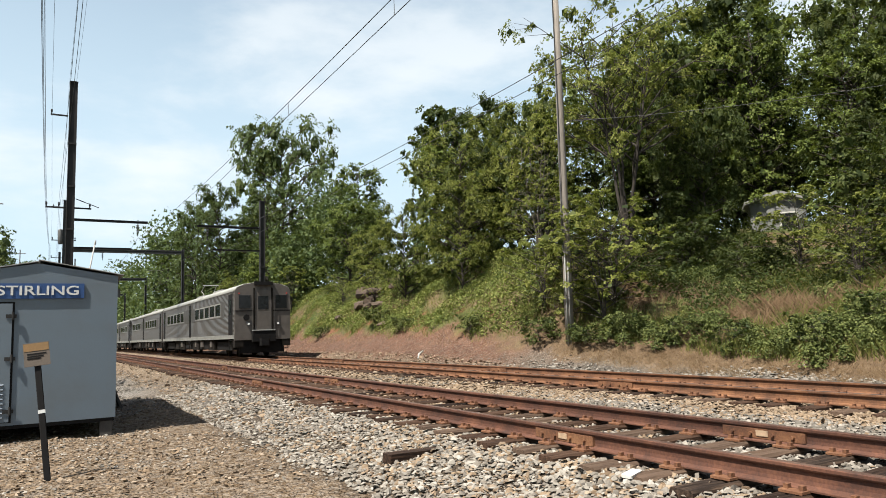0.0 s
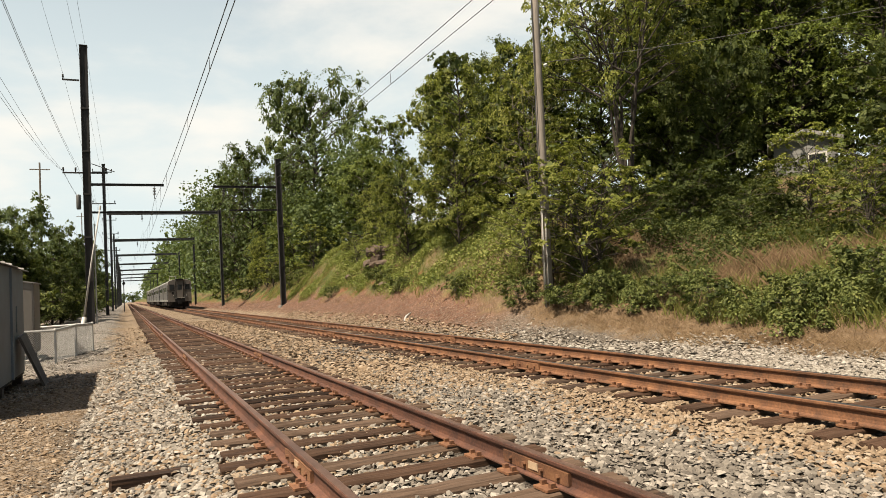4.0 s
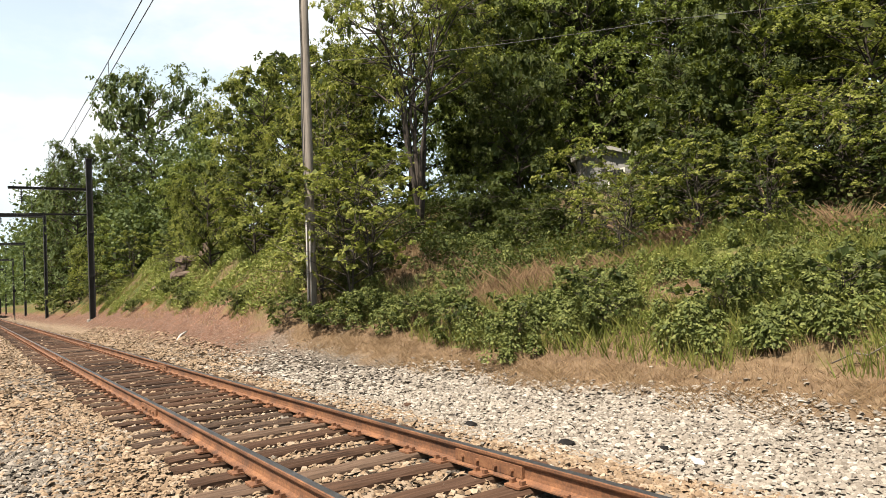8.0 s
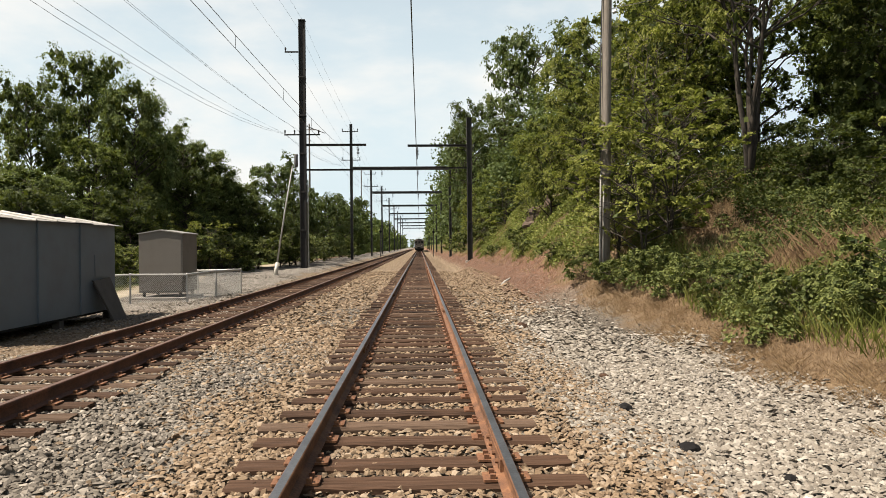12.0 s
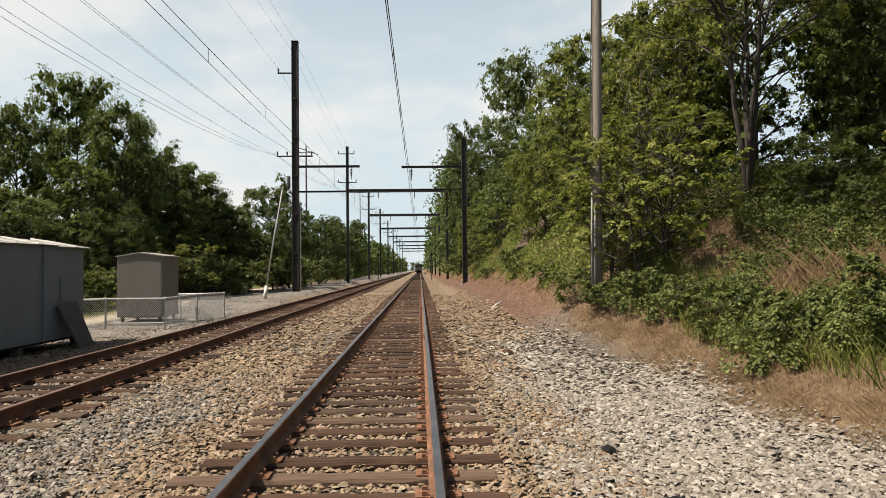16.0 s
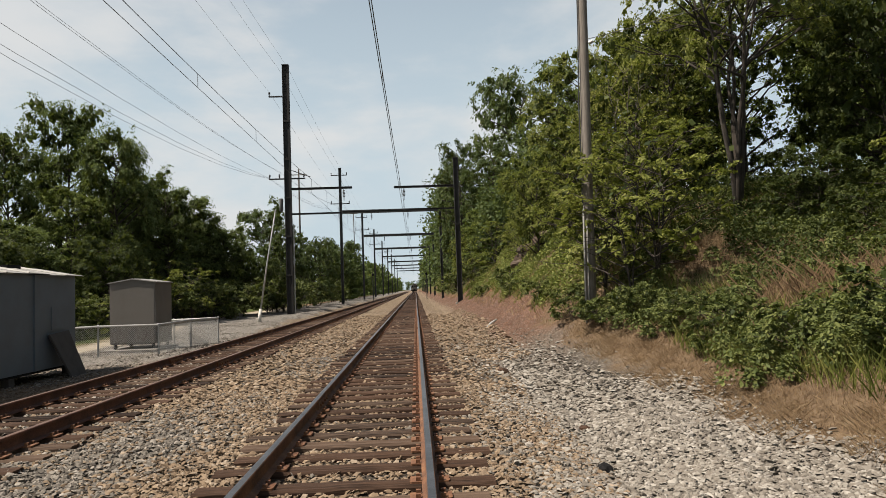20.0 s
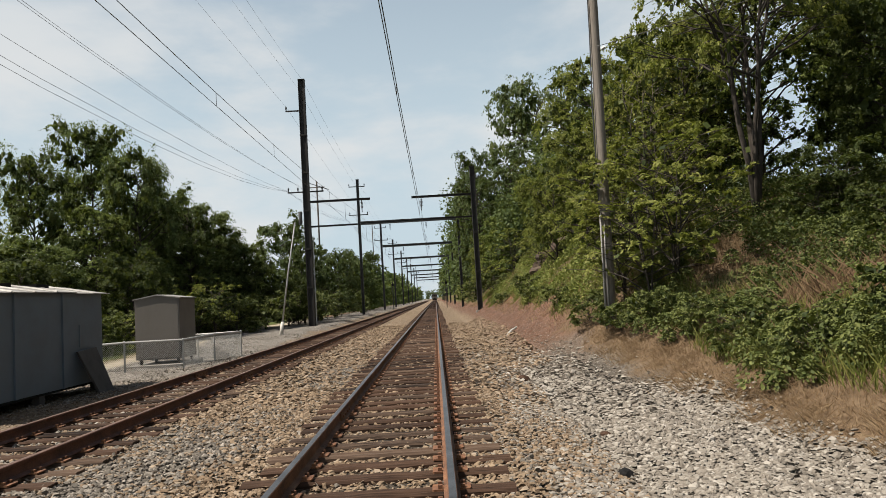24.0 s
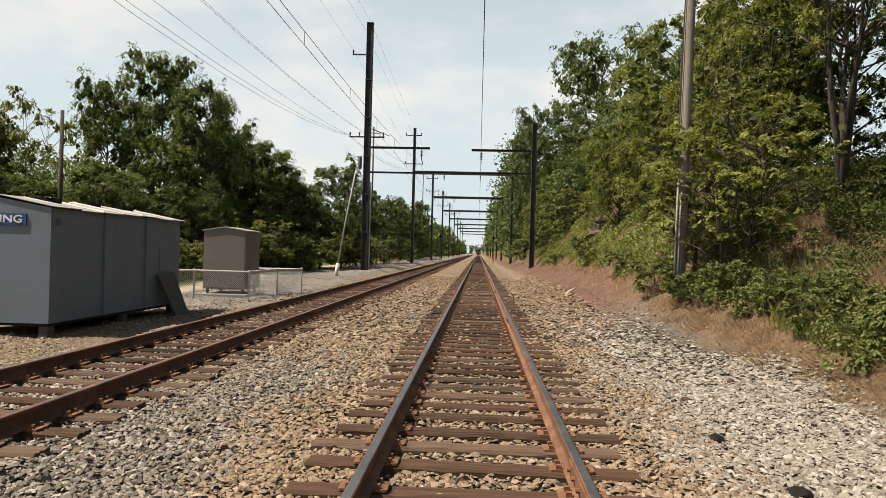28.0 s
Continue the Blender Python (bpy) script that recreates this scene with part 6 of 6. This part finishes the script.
    c = base[:, None] + out * wide[..., None] + np.array([0, 0, 1.0]) * (up * high)[..., None]
    facing = out * 0.55 + [0, 0, 0.8] + 0.45 * r.normal(size=c.shape)
    way = out + [0, 0, -0.2] + 0.4 * r.normal(size=c.shape)
    stuff("verge_weeds", leaf_quads(c.reshape(-1, 3), 0.12, r, slim=0.5, normal=facing.reshape(-1, 3), way=way.reshape(-1, 3)), "leaf_verge", "bushy green weeds along the dusty lane")
    # verge beyond the lane
    xs, ys = scatter(r, 42000, -25.0, -14.6, 8.0, 60.0, lambda x, y, p: (x < -15.0 + 0.8 * p))
    c = np.stack([xs, ys, ground_z(xs, ys) + r.uniform(0, 1, len(xs)) * (0.48 + 0.5 * np.clip((-15.5 - xs) / 5, 0, 1))], -1)
    stuff("verge", leaf_quads(c, 0.13, r, up=0.6, slim=0.4), "leaf_verge", "green verge beyond the dusty lane")


build_weeds()


# ---- tracks ----
def rail_ring(x):
    half = [(0.07, 0.0), (0.07, 0.012), (0.016, 0.032), (0.01, 0.06), (0.01, 0.118), (0.03, 0.13), (0.036, 0.142), (0.036, 0.163), (0.03, 0.17)]
    return [(x + a, z) for a, z in half] + [(x - a, z) for a, z in half[::-1]]


STONE_BASE = np.array([(-1, -1, -1), (1, -1, -1), (1, 1, -1), (-1, 1, -1), (-1, -1, 1), (1, -1, 1), (1, 1, 1), (-1, 1, 1)], float)
PEBBLE_BASE = np.array([(math.cos(k * 1.0472), math.sin(k * 1.0472), -0.15) for k in range(6)] + [(0.62 * math.cos(k * 2.0944 + 0.5), 0.62 * math.sin(k * 2.0944 + 0.5), 0.62) for k in range(3)], float)
PEBBLE_FACES = [(0, 1, 6), (1, 2, 6), (2, 7, 6), (2, 3, 7), (3, 4, 7), (4, 8, 7), (4, 5, 8), (5, 0, 8), (0, 6, 8), (6, 7, 8)]
CHIP_BASE = np.array([(math.cos(k * 1.2566) * 1.1, math.sin(k * 1.2566) * 1.1, 0.15 * (-1) ** k) for k in range(5)] + [(0.2, 0.15, 0.7), (-0.15, 0.1, -0.7)], float)
CHIP_FACES = [(k, (k + 1) % 5, 5) for k in range(5)] + [((k + 1) % 5, k, 6) for k in range(5)]
BOX_FACES = [(3, 2, 1, 0), (4, 5, 6, 7), (0, 1, 5, 4), (1, 2, 6, 5), (2, 3, 7, 6), (3, 0, 4, 7)]


def tie_mesh(seed, material):
    """Split and worn timber: long checks in the top, ragged edges."""
    r = np.random.default_rng(seed)
    me_b = Builder()
    n, m = 15, 15
    checks = sorted(r.choice(np.arange(4, 11), 3, replace=False))
    deep = r.uniform(0.006, 0.022, 3)
    drift = r.uniform(-0.006, 0.006, 3)
    rows = []
    for k in range(n):
        x = -1.3 + 2.6 * k / (n - 1) + (r.uniform(-0.02, 0.02) if k in (0, n - 1) else 0)
        w = 0.112 + r.uniform(-0.009, 0.004)
        top = -0.003 + r.uniform(-0.007, 0.0)
        chip = r.uniform(0.012, 0.034)
        rows += [(x, -w, -0.17), (x, -w, top - chip)]
        for i in range(m - 4):
            y = -w + 0.018 + (2 * w - 0.036) * i / (m - 5)
            z = top + r.uniform(-0.004, 0.003)
            for c, d, a in zip(checks, deep, drift):
                if i + 2 == c:
                    z -= d * (0.4 + 0.6 * r.random())
                    y += a * math.sin(k * 0.7 + seed)
            rows.append((x, y, z))
        rows += [(x, w, top - r.uniform(0.012, 0.034)), (x, w, -0.17)]
    faces = [(k * m + i, k * m + i + 1, (k + 1) * m + i + 1, (k + 1) * m + i) for k in range(n - 1) for i in range(m - 1)]
    faces = [f[::-1] for f in faces] + [tuple(range(m)), tuple((n - 1) * m + i for i in range(m))[::-1]]
    me_b.add(rows, faces)
    return me_b.mesh("tie", material)


def plate_mesh():
    b = Builder().box(-0.17, 0.17, -0.09, 0.09, 0.0, 0.018, 0.01)
    for x in (-0.1, 0.1):
        b.box(x - 0.02, x + 0.02, -0.075, -0.04, 0.018, 0.05)
        b.box(x - 0.02, x + 0.02, 0.04, 0.075, 0.018, 0.05)
    return b.mesh("tie_plate", "plate")


def build_tracks():
    ties = [tie_mesh(k, "tie" if k % 3 else "tie_grey") for k in range(6)]
    plate = plate_mesh()
    r = np.random.default_rng(3)
    for cx, side, face, label in ((T1, "rust", "rail_dull", "railway track with rust-red rails on weathered ties"), (T2, "rust_dark", "rail_top", "railway track with worn steel rails on weathered ties")):
        track = thing("railway_track", label, "railway track", pose(cx, 0, 0), "tracks", "structure")
        for g in (-GAUGE, GAUGE):
            b = Builder().sweep_y(rail_ring(g), -25, 900)
            me = b.mesh("rail", side)
            me.materials.append(M[face])
            for p in me.polygons:
                if p.normal.z > 0.9 and p.center.z > 0.165:
                    p.material_index = 1
            part("rail", me, track)
            y = 8.4 if (cx == T1 and g < 0) else (7.2 if cx == T1 else (12.6 if g < 0 else 6.9))
            while y < 90:
                for s in (-1, 1):
                    b = Builder().box(*sorted((g + s * 0.011, g + s * 0.04)), y - 0.45, y + 0.45, 0.03, 0.122)
                    for k in (-0.33, -0.12, 0.12, 0.33):
                        b.tube([(g + s * 0.04, y + k, 0.075), (g + s * 0.065, y + k, 0.075)], 0.018, 6)
                    part("joint_bar", b.mesh("joint_bar", "plate"), track)
                if cx == T1 and y < 10:
                    splash = Builder().box(g - 0.048, g - 0.0405, y - 0.07, y + 0.06, 0.055, 0.11)
                    part("paint_mark", splash.mesh("paint_mark", "splash"), track, "pale splash on the joint")
                y += 11.9
        step = 0.54
        count = 0
        far_v = []
        y = 6.94 - 44 * step
        while y < 420:
            jig = r.normal() * 0.03
            if y < 110:
                ob = part("tie", ties[int(r.integers(0, 6))], track)
                ob.matrix_basis = pose(r.normal() * 0.035, y + jig, r.uniform(-0.012, 0.0), 0, 0, r.normal() * 0.7 + (180 if r.uniform() < 0.5 else 0))
                if y < 60:
                    for g in (-GAUGE, GAUGE):
                        part("tie_plate", plate, track, at=pose(g, y + jig, -0.008))
            else:
                far_v.append(STONE_BASE * [1.3, 0.11, 0.08] + [0, y + jig, -0.09])
            y += step
        tagged(part("far_ties", solid_mesh("far_ties", None, BOX_FACES, np.array(far_v), "tie"), track), kind="stuff")


def build_ballast():
    """Loose stones on the bed and the shoulders, densest where the walk passes."""
    r = np.random.default_rng(17)

    def stones(name, material, n, x0, x1, y0, y1, size, keep, label, lift=0.0, bias=1.7, fine=False):
        xs = r.uniform(x0, x1, n)
        ys = y0 + (y1 - y0) * r.uniform(0, 1, n) ** bias
        ok = keep(xs, ys)
        xs, ys = xs[ok], ys[ok]
        n = len(xs)
        base = PEBBLE_BASE if fine else CHIP_BASE
        shape = base[None] + r.uniform(-0.25, 0.25, (n, len(base), 3))
        s = size * r.uniform(0.5, 1.35, (n, 1, 1)) * r.uniform(0.65, 1.3, (n, 1, 3)) * [1.12, 0.9, 0.62]
        shape = shape * s
        a, tilt = r.uniform(0, 2 * math.pi, n), r.normal(size=n) * 0.5
        ca, sa, ct, st = np.cos(a)[:, None], np.sin(a)[:, None], np.cos(tilt)[:, None], np.sin(tilt)[:, None]
        x, y, z = shape[..., 0], shape[..., 1], shape[..., 2]
        y, z = y * ct - z * st, y * st + z * ct
        x, y = x * ca - y * sa, x * sa + y * ca
        base = ground_z(xs, ys) + lift + r.uniform(-0.012, 0.034, n) * (size / 0.036)
        places = np.stack([x + xs[:, None], y + ys[:, None], z + base[:, None]], -1)
        me = solid_mesh(name, None, PEBBLE_FACES if fine else CHIP_FACES, places, material)
        thing_mesh(name, me, label, "ballast", kind="stuff")

    def clear(x, y):
        ok = np.ones(len(x), bool)
        for cx in (T1, T2):
            for g in (-GAUGE, GAUGE):
                ok &= np.abs(x - cx - g) > 0.11
            ok &= (np.abs(x - cx) > 0.66) | (r.uniform(size=len(x)) < 0.5)
        return ok

    def wave(x, y):
        return np.sin(0.9 * x + 0.31 * y) * np.sin(0.53 * y - 0.6 * x) + 0.5 * np.sin(2.3 * x) * np.sin(1.9 * y)

    def greyness(x, y):
        return smoothstep(-1.2, -2.6, x) * smoothstep(15, 7, y) * smoothstep(-6.0, -4.4, x) * 1.5 - 0.75 + 0.5 * wave(x, y) + r.normal(size=len(x)) * 0.35

    def tan_bed(x, y):
        return clear(x, y) & (greyness(x, y) < 0.05) & ((x > -5.1 + 0.4 * r.normal(size=len(x))) | (r.uniform(size=len(x)) < 0.3))

    def shoulder(x, y):
        return (x < 5.0 + 0.3 * np.sin(y) - 0.9 * smoothstep(13, 22, y) + 0.3 * r.normal(size=len(x))) & (x > 2.3 + 0.4 * np.sin(1.3 * y) + 0.4 * r.normal(size=len(x))) & (y < 18 + r.normal(size=len(x)) * 4)

    stones("ballast_tan", "stone_tan", 92000, -7.2, 2.7, 4.5, 15, 0.03, tan_bed, "tan and brown ballast stones", 0.0, 1.5, True)
    stones("ballast_far", "stone_tan", 27000, -7.2, 2.7, 15, 50, 0.042, tan_bed, "tan and brown ballast stones", 0.0, 1.5)
    stones("ballast_grey", "stone_grey", 104000, -7.3, 2.7, 4.5, 18, 0.029, lambda x, y: clear(x, y) & (greyness(x, y) > -0.15), "grey ballast stones", 0.0, 1.5, True)
    stones("ballast_behind", "stone_tan", 9000, -7.2, 2.7, -8.0, 5.0, 0.042, clear, "tan and grey ballast stones", 0.0, 0.7)
    stones("shoulder_behind", "stone_pale", 3000, 2.3, 5.0, -8.0, 4.5, 0.042, lambda x, y: x > 2.6 + 0.4 * np.sin(1.3 * y), "pale loose stones on the track shoulder", 0.0, 0.7)
    stones("lane_behind", "stone_tan", 2500, -13.0, -6.9, -8.0, 5.5, 0.025, lambda x, y: (wave(x, y) > -0.4), "pebbles on the dirt lane", 0.0, 0.7)
    stones("shoulder_stones", "stone_pale", 62000, 1.6, 6.0, 4.0, 13, 0.033, shoulder, "pale loose stones on the track shoulder", 0.0, 1.35, True)
    stones("shoulder_far", "stone_pale", 22000, 1.6, 6.0, 13, 25, 0.042, shoulder, "pale loose stones on the track shoulder", 0.0, 1.2)
    stones("lane_stones", "stone_grey", 14000, -12.5, -6.8, 17.0, 45, 0.028, lambda x, y: (wave(x, y) > -0.3) & (y > 19 + r.normal(size=len(x)) * 2), "scattered grey stones on brown dirt")
    stones("lane_pebbles", "stone_tan", 13000, -13.0, -6.6, 5.0, 22, 0.024, lambda x, y: (wave(x + 3, y) > -0.5), "small brown pebbles on the dirt lane")
    stones("edge_stones", "stone_pale", 27000, -7.4, -4.6, 4.5, 24, 0.031, lambda x, y: clear(x, y) & (r.uniform(size=len(x)) < 0.85), "pale grey stones at the edge of the rusty track", 0.0, 1.6, True)
    stones("lane_chips", "stone_pale", 9000, -13.0, -6.6, 5.0, 22, 0.021, lambda x, y: (wave(x, y) > -0.25), "pale stone chips on brown dirt")
    stones("red_bank_stones", "stone_tan", 3800, 2.2, 3.6, 20, 50, 0.045, lambda x, y: x > 0, "loose brown stones at the foot of the bank", 0.0, 1.2)


def build_litter():
    """A few single things lying between the tracks."""
    def rock(x, y, s, material, label, seed):
        r = np.random.default_rng(seed)
        bm = bmesh.new()
        bmesh.ops.create_icosphere(bm, subdivisions=2, radius=1)
        for v in bm.verts:
            v.co *= r.uniform(0.8, 1.15)
            v.co = Vector((v.co.x * s[0], v.co.y * s[1], v.co.z * s[2]))
        me = bpy.data.meshes.new("rock")
        bm.to_mesh(me)
        bm.free()
        me.materials.append(M[material])
        ob = thing_mesh("rock", me, label, "rock")
        ob.matrix_basis = pose(x, y, float(ground_z(x, y)) + s[2] * (0.3 if s[2] < 0.15 else 0.0), 0, 0, seed * 40)
    rock(2.74, 8.07, (0.13, 0.1, 0.07), "black", "dark rock lying on pale stones", 1)
    rock(2.61, 9.72, (0.12, 0.09, 0.07), "black", "dark rock lying on pale stones", 2)
    rock(2.55, 17.8, (0.17, 0.13, 0.1), "tie", "brown rock lying on pale stones", 3)
    ledges = ((6.6, 40.2, 0.8), (7.1, 41.0, 1.0), (6.9, 42.6, 0.9), (7.5, 43.2, 1.1), (6.3, 38.6, 0.6), (7.6, 41.9, 0.9), (6.0, 44.0, 0.6), (7.9, 44.6, 0.8), (5.4, 36.2, 0.45), (8.0, 39.6, 0.9), (7.4, 38.6, 0.7), (6.7, 45.6, 0.6))
    for k, (x, y, w) in enumerate(ledges):
        rock(x, y, (w * 0.6, w * 0.9, w * 0.42), "ledge", "brown weathered rock ledge in the cut bank", 20 + k)
    b = Builder().box(-0.13, 0.13, -0.045, 0.045, 0, 0.025, 0.01)
    ob = thing_mesh("white_scrap", b.mesh("white_scrap", "white"), "white scrap lying by the rail", "litter")
    ob.matrix_basis = pose(-5.95, 7.0, -0.03, 4, 0, 25)
    b = Builder().box(-0.1, 0.1, -0.05, 0.05, 0, 0.02, 0.01)
    ob = thing_mesh("paper_scrap", b.mesh("paper_scrap", "sign_white"), "white paper scrap on pale stones", "litter")
    ob.matrix_basis = pose(3.09, 6.6, float(ground_z(3.09, 6.6)) + 0.02, 8, 0, 50)
    def stick(name, points, radii, material, label, category):
        thing_mesh(name, Builder().tube([(x, y, float(ground_z(x, y)) + up) for x, y, up in points], radii, 7).mesh(name, material, True), label, category)

    stick("pale_log", [(3.3, 28.4, 0.03), (3.5, 28.7, 0.07), (3.75, 28.8, 0.05)], [0.035, 0.05, 0.03], "conduit", "bleached log lying at the foot of the red bank", "log")
    stick("dry_stick", [(2.5, 26.0, 0.02), (2.65, 26.9, 0.05)], [0.03, 0.02], "tie_grey", "brown stick lying on the stones", "stick")
    stick("dead_branch", [(6.22, 6.8, 0.08), (6.3, 6.55, 0.17), (6.28, 6.38, 0.15), (6.36, 6.2, 0.23), (6.4, 5.98, 0.19)], [0.009, 0.013, 0.012, 0.009, 0.004], "pale_bark", "pale dead branch caught in the weeds", "branch")
    rock(6.6, 5.85, (0.13, 0.17, 0.11), "ledge", "brown-grey rock at the edge of the weeds", 7)
    rock(3.2, 7.1, (0.09, 0.07, 0.05), "black", "small dark rock on pale stones", 8)
    rock(2.9, 11.8, (0.1, 0.08, 0.06), "tie", "brown rock lying on pale stones", 9)
    b = Builder().box(-0.62, 0.62, -0.09, 0.09, -0.08, 0.02, 0.02)
    ob = thing_mesh("old_tie", b.mesh("old_tie", "tie"), "short black rotten tie on the stones", "tie")
    ob.matrix_basis = pose(-6.3, 9.69, float(ground_z(-6.3, 9.69)) + 0.0, 0, 1, 3)


build_tracks()
build_ballast()
build_litter()


def motions():
    """The train draws away down the line."""
    walk(train, [(0.0, pose(0, 40, RAIL_TOP)), (28.0, pose(0, 40 + 16.0 * 28, RAIL_TOP))])


motions()
